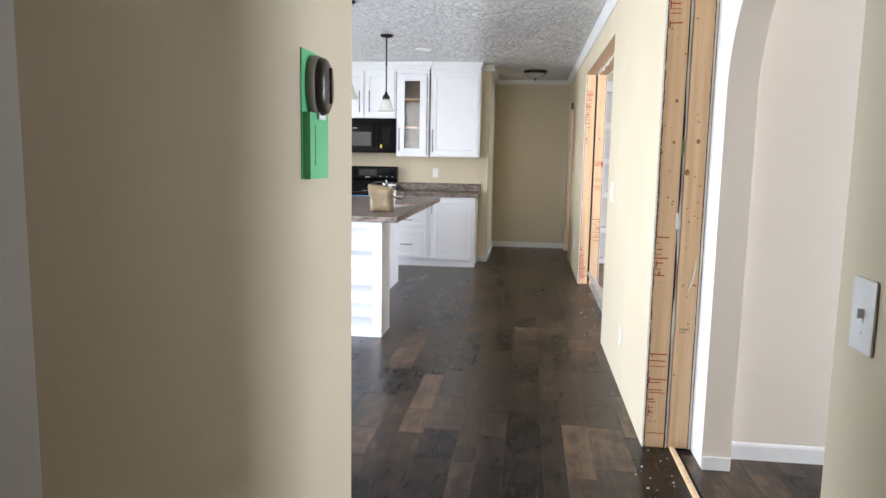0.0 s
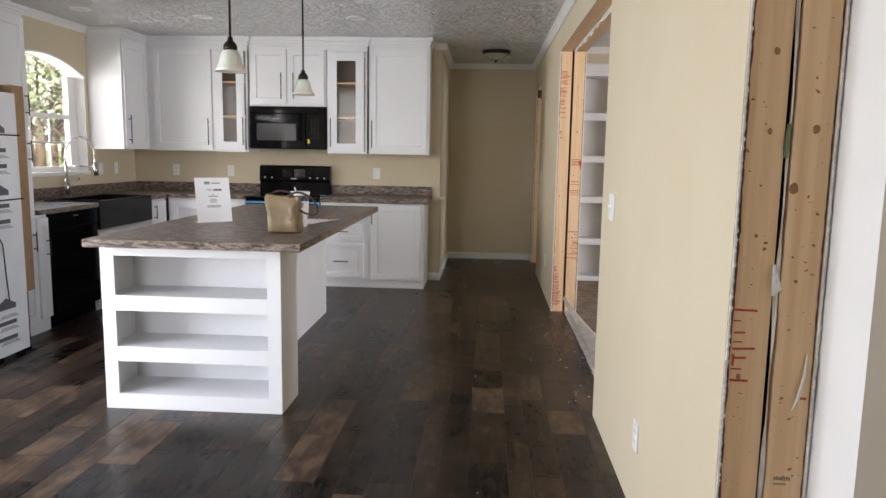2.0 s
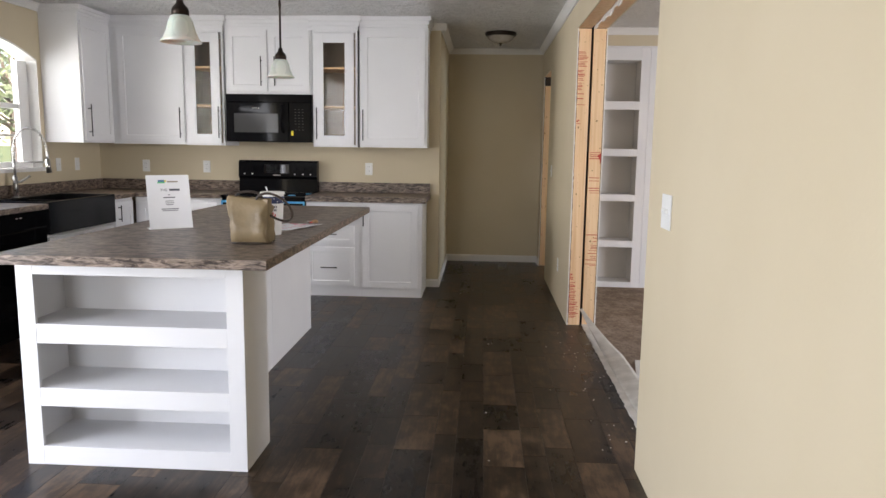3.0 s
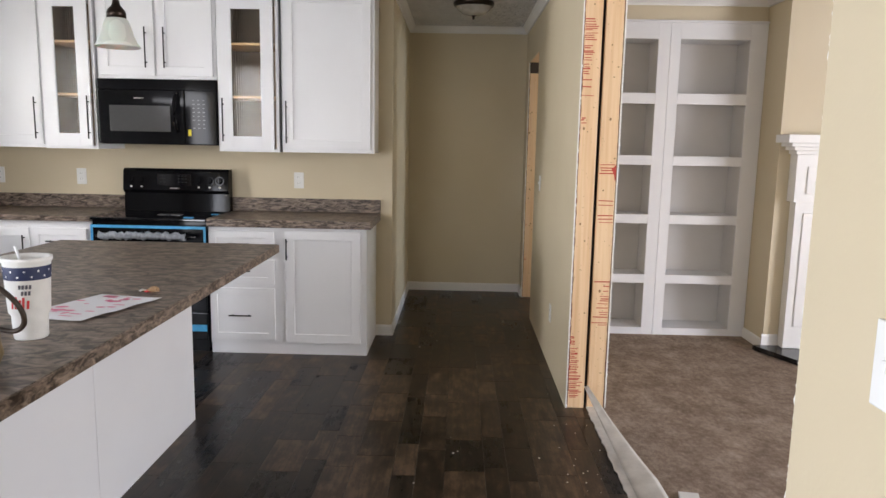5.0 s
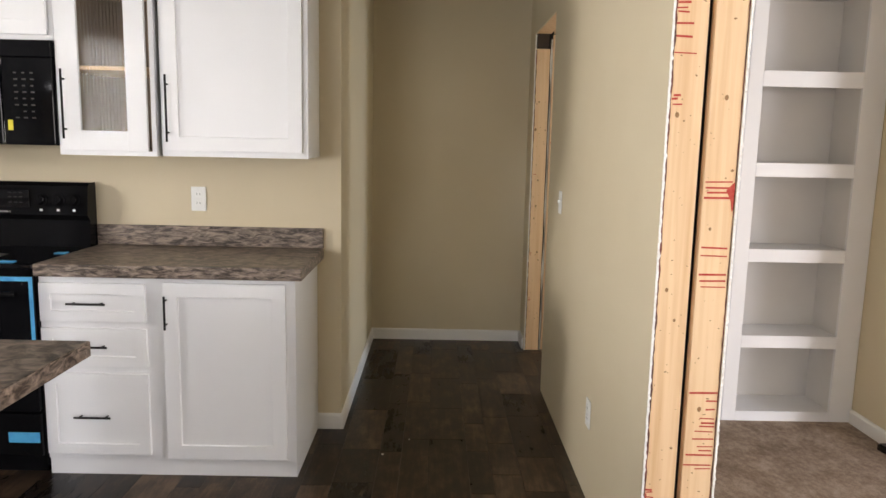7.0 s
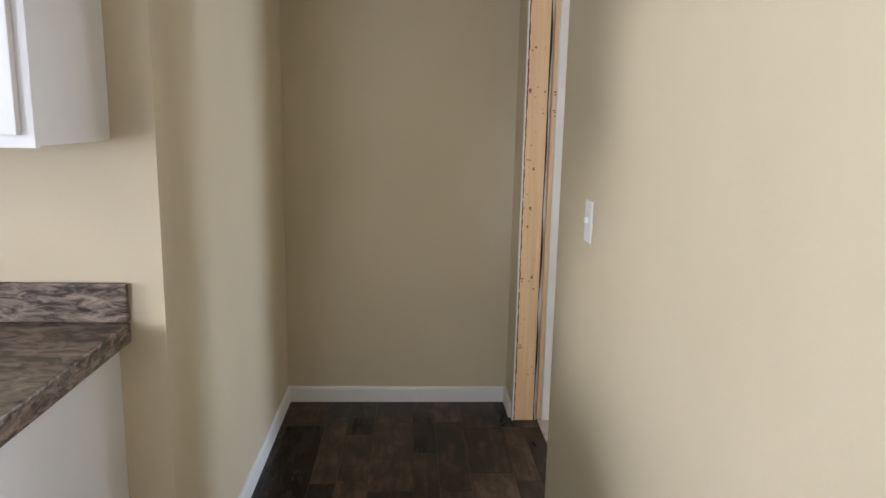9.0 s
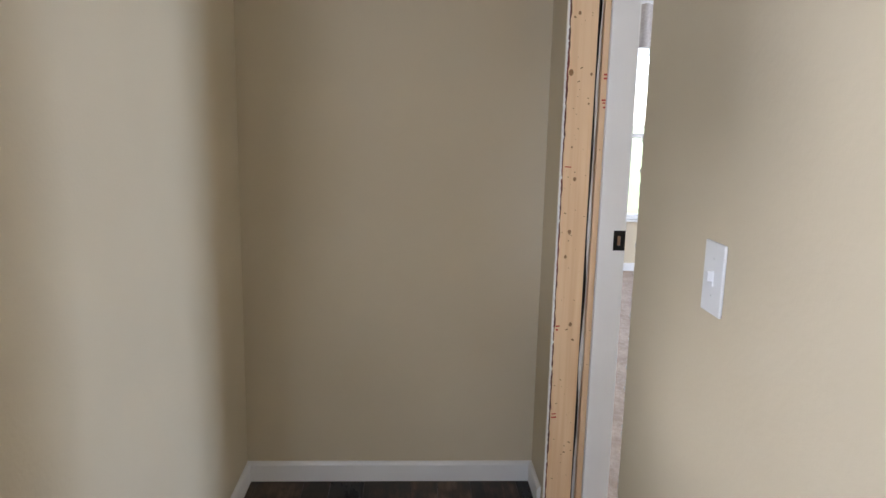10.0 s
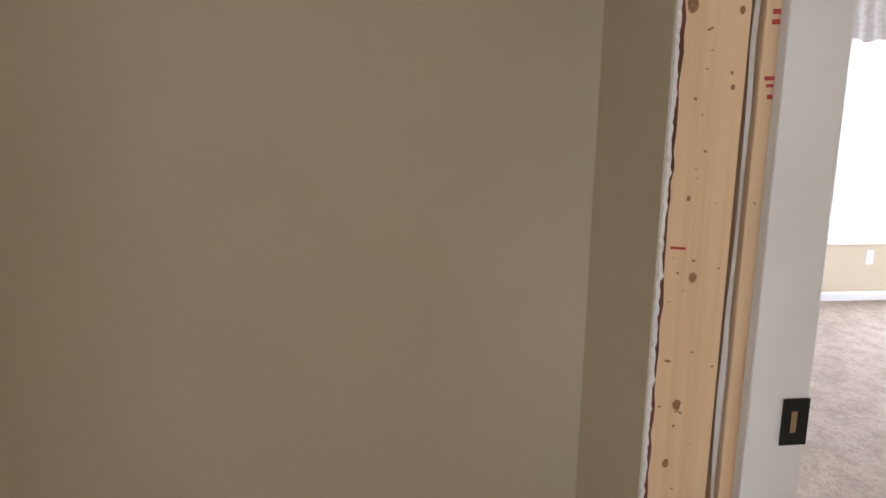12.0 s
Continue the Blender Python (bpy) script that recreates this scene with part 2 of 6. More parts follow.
def ceiling_paint():
    """White ceiling with a trowelled, swirled texture that glints."""
    m = mat("white_textured_ceiling", (0.86, 0.855, 0.85), (0.81, 0.805, 0.80), 8, 0.22, spec=0.5)
    n, l = m.node_tree.nodes, m.node_tree.links
    b = n["Principled BSDF"]
    tc = n.new("ShaderNodeTexCoord")
    warp = n.new("ShaderNodeTexNoise")
    warp.inputs["Scale"].default_value = 4.5
    l.new(tc.outputs["Object"], warp.inputs["Vector"])
    mixv = n.new("ShaderNodeVectorMath")
    mixv.operation = "MULTIPLY_ADD"
    mixv.inputs[1].default_value = (0.55, 0.55, 0.55)
    l.new(warp.outputs["Color"], mixv.inputs[0])
    l.new(tc.outputs["Object"], mixv.inputs[2])
    v = n.new("ShaderNodeTexNoise")
    v.inputs["Scale"].default_value, v.inputs["Detail"].default_value, v.inputs["Roughness"].default_value = 16, 5, 0.62
    l.new(mixv.outputs[0], v.inputs["Vector"])
    r = n.new("ShaderNodeValToRGB")
    r.color_ramp.elements[0].position, r.color_ramp.elements[1].position = 0.46, 0.60
    l.new(v.outputs["Fac"], r.inputs[0])
    bp = n.new("ShaderNodeBump")
    bp.inputs["Strength"].default_value, bp.inputs["Distance"].default_value = 1.0, 0.035
    l.new(r.outputs[0], bp.inputs["Height"])
    l.new(bp.outputs[0], b.inputs["Normal"])
    return m


CEIL = ceiling_paint()


def glass(name, rough=0.0, color=(1, 1, 1), reeded=False):
    m = bpy.data.materials.new(name)
    m.use_nodes = True
    n, l = m.node_tree.nodes, m.node_tree.links
    b = n["Principled BSDF"]
    b.inputs["Base Color"].default_value = (*color, 1)
    b.inputs["Roughness"].default_value = rough
    b.inputs["Transmission Weight"].default_value = 1.0
    b.inputs["IOR"].default_value = 1.45
    if reeded:
        tc = n.new("ShaderNodeTexCoord")
        w = n.new("ShaderNodeTexWave")
        w.bands_direction = "X"
        w.inputs["Scale"].default_value = 22
        bp = n.new("ShaderNodeBump")
        bp.inputs["Strength"].default_value, bp.inputs["Distance"].default_value = 0.7, 0.004
        l.new(tc.outputs["Object"], w.inputs["Vector"])
        l.new(w.outputs["Fac"], bp.inputs["Height"])
        l.new(bp.outputs[0], b.inputs["Normal"])
    return m


PANE = glass("window_glass")
REEDED = glass("reeded_glass", 0.05, (0.90, 0.86, 0.78), True)


def frosted():
    m = mat("frosted_white_glass", (0.74, 0.70, 0.62), (0.69, 0.65, 0.57), 6, 0.3)
    b = m.node_tree.nodes["Principled BSDF"]
    b.inputs["Subsurface Weight"].default_value = 0.3
    b.inputs["Transmission Weight"].default_value = 0.15
    return m


FROST = frosted()
ALABASTER = mat("smoked_alabaster_glass", (0.36, 0.33, 0.29), (0.27, 0.24, 0.20), 14, 0.25)

# ---------------------------------------------------------------- mesh helpers


def link(name, bm, material, parent=None, label=""):
    me = bpy.data.meshes.new(name)
    bm.to_mesh(me)
    bm.free()
    if material:
        for mm in (material if isinstance(material, (list, tuple)) else [material]):
            me.materials.append(mm)
    ob = new(name, me)
    if parent:
        ob.parent = parent
    if label:
        ob["label"] = label
    return ob


part = link


def add_box(bm, x0, x1, y0, y1, z0, z1, bevel=0.0, mi=0):
    r = bmesh.ops.create_cube(bm, size=1.0)
    vs = r["verts"]
    for v in vs:
        v.co = ((x0 + x1) / 2 + v.co.x * (x1 - x0), (y0 + y1) / 2 + v.co.y * (y1 - y0), (z0 + z1) / 2 + v.co.z * (z1 - z0))
    faces = {f for v in vs for f in v.link_faces}
    for f in faces:
        f.material_index = mi
    if bevel:
        bmesh.ops.bevel(bm, geom=list({e for v in vs for e in v.link_edges}), offset=bevel, segments=2, affect="EDGES", profile=0.6, material=mi)
    return bm


def boxes(*rows, bevel=0.0):
    bm = bmesh.new()
    for r in rows:
        add_box(bm, *r, bevel=bevel)
    return bm


def box(*r, bevel=0.0):
    return boxes(r, bevel=bevel)


def cyl(bm, p, q, r1, r2=None, seg=16, smooth=True):
    p, q = Vector(p), Vector(q)
    d = q - p
    m = Matrix.Translation((p + q) / 2) @ d.to_track_quat("Z", "Y").to_matrix().to_4x4()
    res = bmesh.ops.create_cone(bm, cap_ends=True, segments=seg, radius1=r1, radius2=r1 if r2 is None else r2, depth=d.length, matrix=m)
    if smooth:
        for f in {f for v in res["verts"] for f in v.link_faces}:
            f.smooth = len(f.verts) == 4
    return bm


def tube(bm, pts, r, seg=8):
    """A round tube along points."""
    pts = [Vector(p) for p in pts]
    rings = []
    for i, p in enumerate(pts):
        d = (pts[min(i + 1, len(pts) - 1)] - pts[max(i - 1, 0)]).normalized()
        m = d.to_track_quat("Z", "Y").to_matrix()
        rings.append([bm.verts.new(p + m @ Vector((r * math.cos(2 * math.pi * k / seg), r * math.sin(2 * math.pi * k / seg), 0))) for k in range(seg)])
    for a, b in zip(rings, rings[1:]):
        for k in range(seg):
            f = bm.faces.new((a[k], a[(k + 1) % seg], b[(k + 1) % seg], b[k]))
            f.smooth = True
    bm.faces.new(list(reversed(rings[0])))
    bm.faces.new(rings[-1])
    return bm


def lathe(bm, profile, centre, seg=28):
    """Turns (radius, height) pairs round the upright axis at centre."""
    cx, cy, cz = centre
    rings = [[bm.verts.new((cx + r * math.cos(2 * math.pi * k / seg), cy + r * math.sin(2 * math.pi * k / seg), cz + z)) for k in range(seg)] for r, z in profile]
    for a, b in zip(rings, rings[1:]):
        for k in range(seg):
            f = bm.faces.new((a[k], a[(k + 1) % seg], b[(k + 1) % seg], b[k]))
            f.smooth = True
    return bm


def thing(name, label, category, m=None, group="", kind=""):
    ob = new(name)
    ob.empty_display_size = 0.1
    if m is not None:
        ob.matrix_world = m
    return tagged(ob, label, category, group, kind)


def structure(name, bm, material, label="", category="wall"):
    return tagged(link(name, bm, material), label, category, "", "structure")


def extrude_profile(bm, profile, p0, p1, inward):
    """Sweeps a section of (out from the wall, height) from p0 to p1."""
    p0, p1, n = Vector(p0), Vector(p1), Vector(inward)
    a = [bm.verts.new(p0 + n * u + Vector((0, 0, h))) for u, h in profile]
    b = [bm.verts.new(p1 + n * u + Vector((0, 0, h))) for u, h in profile]
    k = len(profile)
    for i in range(k):
        bm.faces.new((a[i], a[(i + 1) % k], b[(i + 1) % k], b[i]))
    bm.faces.new(list(reversed(a)))
    bm.faces.new(b)
    bmesh.ops.recalc_face_normals(bm, faces=bm.faces)
    return bm


CROWN = [(0, 0), (0.052, 0), (0.052, -0.008), (0.040, -0.016), (0.018, -0.044), (0.012, -0.052), (0.012, -0.062), (0, -0.062)]
BASE = [(0, 0), (0.013, 0), (0.013, 0.066), (0.009, 0.076), (0.004, 0.080), (0, 0.080)]


def crown(p0, p1, inward, name="crown_moulding"):
    return structure(name, extrude_profile(bmesh.new(), CROWN, p0, p1, inward), WHITE, "white painted crown moulding below the ceiling", "moulding")


def baseboard(p0, p1, inward, name="baseboard"):
    return structure(name, extrude_profile(bmesh.new(), BASE, p0, p1, inward), WHITE, "white painted baseboard along the wall", "baseboard")


# ---------------------------------------------------------------- the shell
CH = 2.5          # ceiling
XR = 0.738        # kitchen face of the double wall
XR2 = 0.960       # far face of the double wall
XL = -3.70        # kitchen's outer wall
YB = 9.135        # kitchen's back wall
XH = -0.355       # left wall of the hall
YE = 11.085       # end of the hall

structure("subfloor", box(-3.9, 6.5, -3.3, 16.0, -0.20, -0.008), JOINT, "dark floor base under the planks", "floor")
structure("ceiling", box(-3.85, 6.5, -3.3, 16.0, CH, CH + 0.12), CEIL, "white ceiling with a swirled trowelled texture", "ceiling")


def outer_wall_with_holes(name, axis, at0, at1, lo, hi, holes, material=WALL, label="beige painted wall"):
    """A wall along y (axis x) or along x (axis y), with rectangular holes (from, to, sill, head)."""
    bm = bmesh.new()

    def piece(a, b, z0, z1):
        if b - a > 1e-4 and z1 - z0 > 1e-4:
            add_box(bm, *((at0, at1, a, b) if axis == "x" else (a, b, at0, at1)), z0, z1)
    last = lo
    for a, b, s, h in sorted(holes):
        piece(last, a, -0.1, CH)
        piece(a, b, -0.1, s)
        piece(a, b, h, CH)
        last = b
    piece(last, hi, -0.1, CH)
    return structure(name, bm, material, label)


# first west, south and first east holes are unseen, added for daylight
outer_wall_with_holes("wall_west", "x", XL - 0.15, XL, -3.3, 9.3, [(1.3, 3.9, 0.05, 2.1), (6.55, 8.06, 1.14, 2.17)])
outer_wall_with_holes("wall_kitchen_back", "y", YB, YB + 0.1, XL, XH, [])
outer_wall_with_holes("wall_hall_left", "x", XH - 0.1, XH, YB + 0.1, YE + 0.1, [])
outer_wall_with_holes("wall_hall_end", "y", YE, YE + 0.1, XH, XR + 0.001, [])
outer_wall_with_holes("wall_south", "y", -3.3, -3.15, XL, 6.3, [(-3.1, -1.1, 0.6, 2.1)])
outer_wall_with_holes("wall_east", "x", 6.35, 6.5, -3.3, 16.0, [(2.4, 5.0, 0.4, 2.2), (10.9, 12.9, 0.6, 2.1)])
outer_wall_with_holes("wall_bedroom_far", "y", 15.62, 15.77, 0.6, 6.5, [(1.19, 2.51, 0.52, 2.05), (4.22, 5.54, 0.52, 2.05)])
outer_wall_with_holes("wall_bedroom_side", "x", 0.64, 0.739, YE + 0.1, 15.7, [])
outer_wall_with_holes("wall_bedroom_near", "y", 9.74, 9.84, XR2, 6.35, [])
outer_wall_with_holes("wall_entry_far", "y", 2.25, 2.36, 1.089, 6.35, [], ENTRYWALL, "pale off-white painted wall")
outer_wall_with_holes("wall_entry_south", "y", -1.7, -1.6, 1.089, 6.35, [])
# short wall beside the entry, and the closing wall behind it
structure("wall_entry_side", box(-0.40, -0.297, -0.86, 0.565, 0, CH, bevel=0.004), WALL, "beige painted wall end beside the entry")
structure("door_frame_white", boxes((-0.315, -0.285, -0.95, -0.862, 0, CH), (-0.40, -0.335, -3.1, -0.95, 0, CH), bevel=0.004), WHITE, "white painted door casing beside the entry wall", "casing")

# ---- the double wall with its three cut openings
OPEN = [(0.06, 2.33, 2.26), (4.588, 7.517, 2.24), (9.85, 10.815, 2.16)]


def wall_pieces():
    spans, last = [], -3.15
    for a, b, h in OPEN:
        spans.append((last, a, 0, CH))
        spans.append((a, b, h, CH))
        last = b
    spans.append((last, YE, 0, CH))
    return spans


for nm, x0, x1 in (("wall_double_kitchen_face", XR, XR + 0.008), ("wall_double_far_face", XR2 - 0.008, XR2)):
    for k, (a, b, z0, z1) in enumerate(wall_pieces()):
        structure(f"{nm}_{k + 1}", box(x0, x1, a, b, z0, z1), WALL, "beige painted gypsum wall beside a rough-cut opening")
# solid fill that blocks light; its dark colour paints the gap's shade
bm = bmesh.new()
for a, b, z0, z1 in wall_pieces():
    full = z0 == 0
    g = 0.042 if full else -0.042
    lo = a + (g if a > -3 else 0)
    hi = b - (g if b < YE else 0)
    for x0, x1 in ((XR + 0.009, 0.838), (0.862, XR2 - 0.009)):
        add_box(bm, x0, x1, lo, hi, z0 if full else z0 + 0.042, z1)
structure("wall_core", bm, CAVITY_SHADE, "solid fill in the double wall, painted dark for its cavity's shade")

rng = random.Random(4)


def ragged_edge(x0, x1, y, z0, z1, out, tear=1.0):
    """The torn gypsum edge of a cut wall sheet: an upright strip with an uneven outline."""
    bm = bmesh.new()
    n = int((z1 - z0) / 0.007)
    rows = []
    for i in range(n + 1):
        z = z0 + (z1 - z0) * i / n
        j = rng.uniform(0, 0.004) + (0.005 if rng.random() < 0.07 else 0)
        o = rng.uniform(0.001, 0.006) * tear * (1.9 if tear > 1 and rng.random() < 0.12 else 1.0)
        rows.append([bm.verts.new(c) for c in ((x0 + 0.0016, y - out * 0.002, z), (x0 + 0.002 + j * 0.3, y + out * o, z), (x1 - 0.001 + j * 0.6, y + out * o * 0.7, z), (x1 + 0.0004, y - out * 0.002, z))])
    for a, b in zip(rows, rows[1:]):
        for k in range(3):
            bm.faces.new((a[k], a[k + 1], b[k + 1], b[k]))
    return bm


def stud(x0, x1, y0, y1, z1, face, name, label, marks, group="wall studs", knots=()):
    """An upright pine stud with knots and pencil marks on the face that looks along y (face -1 or 1)."""
    t = thing(name, label, "wall stud", pose(0, 0, 0), group, "structure")
    part("lumber", box(x0, x1, y0, y1, 0.0, z1, bevel=0.003), PINE, t)
    yf = y0 if face < 0 else y1
    bm = bmesh.new()
    for _ in range(64):
        z, x, r = rng.uniform(0.06, z1 - 0.06), rng.uniform(x0 + 0.008, x1 - 0.008), rng.choice((0.0014, 0.0018, 0.002, 0.0025, 0.0032, 0.005))
        el = rng.uniform(0.22, 0.9)
        tilt = rng.uniform(-0.5, 0.5)
        ring = [bm.verts.new((x + r * math.cos(u) * rng.uniform(0.75, 1.15), yf + face * 0.0006, z + r * (el * math.sin(u) + tilt * math.cos(u)) * rng.uniform(0.75, 1.15))) for u in [2 * math.pi * k / 11 for k in range(11)]]
        bm.faces.new(ring)
    for fx, z, r in knots:
        x = x0 + fx * (x1 - x0)
        bm.faces.new([bm.verts.new((x + r * math.cos(u) * rng.uniform(0.85, 1.1), yf + face * 0.0007, z + r * 1.3 * math.sin(u) * rng.uniform(0.85, 1.1))) for u in [2 * math.pi * k / 13 for k in range(13)]])
    part("knots", bm, KNOT, t, "dark knots in the pine")
    if face < 0 and marks:
        bm = bmesh.new()
        prev = None
        for k in range(int(z1 / 0.02) + 1):
            z = k * 0.02
            w = rng.uniform(0.003, 0.007) + 0.005 * max(0, noise.noise(Vector((y0, 1.5, z * 2.2))))
            cur = [bm.verts.new((u, yf - 0.0012, z)) for u in ((x0 - 0.0008, x0 + w) if x0 < 0.85 else (x1 - 0.6 * w, x1 + 0.0008))]
            if prev:
                bm.faces.new((prev[0], prev[1], cur[1], cur[0]))
            prev = cur
        part("glue_line", bm, GLUE, t, "dark reddish glue line")
    if marks:
        bm = bmesh.new()
        for zc, n, side, ln in marks:
            for i in range(n):
                z = zc + i * 0.011 + rng.uniform(-0.003, 0.003)
                l = ln * rng.uniform(0.5 if n > 1 else 0.88, 1.0)
                a = x0 + 0.004 + rng.uniform(0, 0.008) if side < 0 else x1 - 0.004 - l - rng.uniform(0, 0.006)
                w = rng.uniform(0.0016, 0.0032)
                s = rng.uniform(-0.002, 0.002)
                y = yf + face * 0.0010
                q = [bm.verts.new(c) for c in ((a, y, z - w), (a + l, y, z + s - w), (a + l, y, z + s + w), (a, y, z + w))]
                bm.faces.new(q)
                if rng.random() < 0.06:
                    q = [bm.verts.new(c) for c in ((a, y, z - 0.02), (a + w * 2, y, z - 0.02), (a + w * 2, y, z + 0.01), (a, y, z + 0.01))]
                    bm.faces.new(q)
        part("pencil_marks", bm, REDMARK, t, "red pencil strokes")
    return t


MARKS_A = [(z, 1, -1, w) for z, w in ((1.96, 0.06), (2.0, 0.05), (2.02, 0.06), (2.045, 0.05), (1.009, 0.062), (0.979, 0.02), (0.948, 0.028), (0.929, 0.022), (0.910, 0.06), (0.885, 0.036), (0.860, 0.028), (0.832, 0.048), (0.453, 0.085),
                                      (0.426, 0.085), (0.399, 0.07), (0.333, 0.085), (0.316, 0.06), (0.283, 0.07), (0.272, 0.085), (0.239, 0.034), (0.223, 0.036), (0.195, 0.026), (0.173, 0.026), (0.070, 0.088))]
MARKS_B = [(0.06, 12, -1, 0.07), (0.20, 5, -1, 0.06), (0.26, 8, -1, 0.045), (0.36, 5, -1, 0.03), (1.55, 3, -1, 0.03), (1.691, 1, -1, 0.07), (1.732, 1, -1, 0.05), (1.767, 1, -1, 0.05), (1.80, 5, -1, 0.045), (1.87, 7, -1, 0.06), (1.97, 10, -1, 0.07)]
MARKS_C = [(z, 1, 1, w) for z, w in ((1.333, 0.086), (1.319, 0.082), (1.303, 0.082), (1.288, 0.08), (1.145, 0.085), (1.125, 0.085), (1.068, 0.085), (1.051, 0.08), (1.029, 0.078), (0.710, 0.085), (0.687, 0.034), (0.66, 0.028),
                                     (0.634, 0.045), (0.62, 0.045), (0.605, 0.05), (0.59, 0.06), (0.567, 0.065), (0.545, 0.05), (0.53, 0.04), (0.517, 0.085), (0.486, 0.085), (0.475, 0.05))]
MARKS_D = [(0.68, 2, -1, 0.014), (0.36, 2, -1, 0.02), (1.236, 1, -1, 0.022)]
A0, A1, B0, B1 = XR + 0.0085, 0.8405, 0.8595, XR2 - 0.0085
for i, (y0, y1, head) in enumerate(OPEN):
    stud(A0, A1, y1 + 0.002, y1 + 0.041, head - (0.001 if i < 2 else 0.094), -1, "wall_stud", "bare pine stud with knots and red pencil marks in the cut opening", (MARKS_A, MARKS_B, MARKS_D)[i], knots=((0.65, 1.621, 0.007), (0.62, 1.437, 0.006), (0.48, 1.189, 0.004), (0.3, 0.839, 0.006)) if i == 0 else ((0.3, 1.02, 0.005), (0.6, 0.93, 0.004), (0.25, 1.52, 0.006)) if i == 1 else ((0.48, 1.196, 0.0055), (0.40, 1.02, 0.006), (0.16, 1.537, 0.008), (0.86, 1.533, 0.004), (0.32, 1.30, 0.003), (0.82, 1.44, 0.003), (0.30, 0.935, 0.005), (0.62, 0.70, 0.006), (0.35, 1.72, 0.005)))
    stud(B0, B1, y1 + 0.002, y1 + 0.041, head - 0.001, -1, "wall_stud", "bare pine stud with knots beside the dark gap", ([(0.79, 1, 1, 0.02)], MARKS_C, [(1.24, 2, 1, 0.03), (1.30, 1, 1, 0.03), (0.62, 4, 1, 0.03), (1.43, 3, -1, 0.035), (1.52, 2, -1, 0.03)])[i], knots=(((0.46, 1.561, 0.003), (0.56, 1.443, 0.009), (0.12, 1.304, 0.011), (0.5, 1.285, 0.003)), ((0.5, 1.57, 0.006), (0.3, 1.2, 0.004), (0.4, 0.66, 0.006)), ())[i])
    stud(A0, A1, y0 - 0.041, y0 - 0.002, head - 0.001, 1, "wall_stud", "bare pine stud in the cut opening", [])
    stud(B0, B1, y0 - 0.041, y0 - 0.002, head - 0.001, 1, "wall_stud", "bare pine stud in the cut opening", [])
    if i == 2:
        structure("blocking", box(A0 + 0.004, A1 - 0.01, y1 + 0.004, y1 + 0.041, head - 0.093, head - 0.001, bevel=0.003), BROWNCASE, "dark brown block above the cut stud", "blocking")
    structure("header", boxes((A0, A1, y0, y1, head + 0.002, head + 0.041), (B0, B1, y0, y1, head + 0.002, head + 0.041), bevel=0.002), PINE, "bare pine header over the cut opening", "header")
    for x0, x1 in ((XR, XR + 0.008), (XR2 - 0.008, XR2)):
        structure("cut_wall_edge", ragged_edge(x0, x1, y1, 0, head, -1), GYP, "torn white gypsum edge of the cut wall", "wall edge")
        structure("cut_wall_edge", ragged_edge(x0, x1, y0, 0, head, 1, (1.0, 1.5, 2.4)[i]), GYP, "torn white gypsum edge of the cut wall", "wall edge")

# plastic sheeting hanging in the gap between the studs
bm = bmesh.new()
for i, (y0, y1, head) in enumerate(OPEN):
    if i == 1:
        continue
    prev = None
    for k in range(int(head / 0.03)):
        z = 0.03 * k
        c = 0.851 + 0.005 * noise.noise(Vector((i * 7.0, 0, z * 3.1)))
        w = 0.002 + 0.008 * max(0, noise.noise(Vector((3 + i, 0, z * 4.3))) + 0.25)
        y = y1 + 0.006 + 0.006 * noise.noise(Vector((i, 5, z * 9)))
        cur = [bm.verts.new((c - w, y, z)), bm.verts.new((c, y - 0.004, z)), bm.verts.new((c + w, y + 0.002, z))]
        if prev:
            for q in range(2):
                bm.faces.new((prev[q], prev[q + 1], cur[q + 1], cur[q]))
        prev = cur
tagged(link("gap_sheeting", bm, VINYL), "crumpled grey plastic sheeting in the wall gap", "sheeting", kind="stuff")


def scrap(name, label, pts, material):
    """A torn scrap: an uneven ribbon along points (x, y, z, half width)."""
    bm = bmesh.new()
    rows = [[bm.verts.new((x - w, y, z)), bm.verts.new((x, y - 0.004, z + 0.002)), bm.verts.new((x + w * 0.8, y + 0.001, z))] for x, y, z, w in pts]
    for p, q in zip(rows, rows[1:]):
        for k in range(2):
            bm.faces.new((p[k], p[k + 1], q[k + 1], q[k])).smooth = True
    return tagged(link(name, bm, material), label, "sheeting scrap")


FY = OPEN[0][1]
wedge = bmesh.new()
wedge.faces.new([wedge.verts.new((x, OPEN[1][1] + 0.0008, z)) for x, z in ((0.925, 1.312), (0.948, 1.336), (0.950, 1.262), (0.944, 1.250), (0.940, 1.280))])
tagged(link("pencil_smudge", wedge, REDMARK), "red smudge beside pencil strokes on the pine stud", "pencil mark", kind="stuff")
scrap("sheeting_scrap", "white torn plastic scrap hanging in the stud gap", [(0.838, FY - 0.004, 1.12, 0.004), (0.840, FY - 0.016, 1.09, 0.009), (0.843, FY - 0.022, 1.065, 0.014), (0.838, FY - 0.012, 1.045, 0.004)], GYP)
scrap("sheeting_scrap", "white dangling plastic strip on the pine stud", [(0.934, FY - 0.002, 0.90, 0.002), (0.930, FY - 0.008, 0.85, 0.004), (0.918, FY - 0.012, 0.79, 0.005), (0.905, FY - 0.010, 0.76, 0.002)], GYP)
scrap("tape_scrap", "dark green tape scrap in the stud gap", [(0.846, FY + 0.002, 1.375, 0.006), (0.847, FY - 0.002, 1.41, 0.008), (0.848, FY + 0.002, 1.455, 0.005)], LEAF)
stamp = bmesh.new()
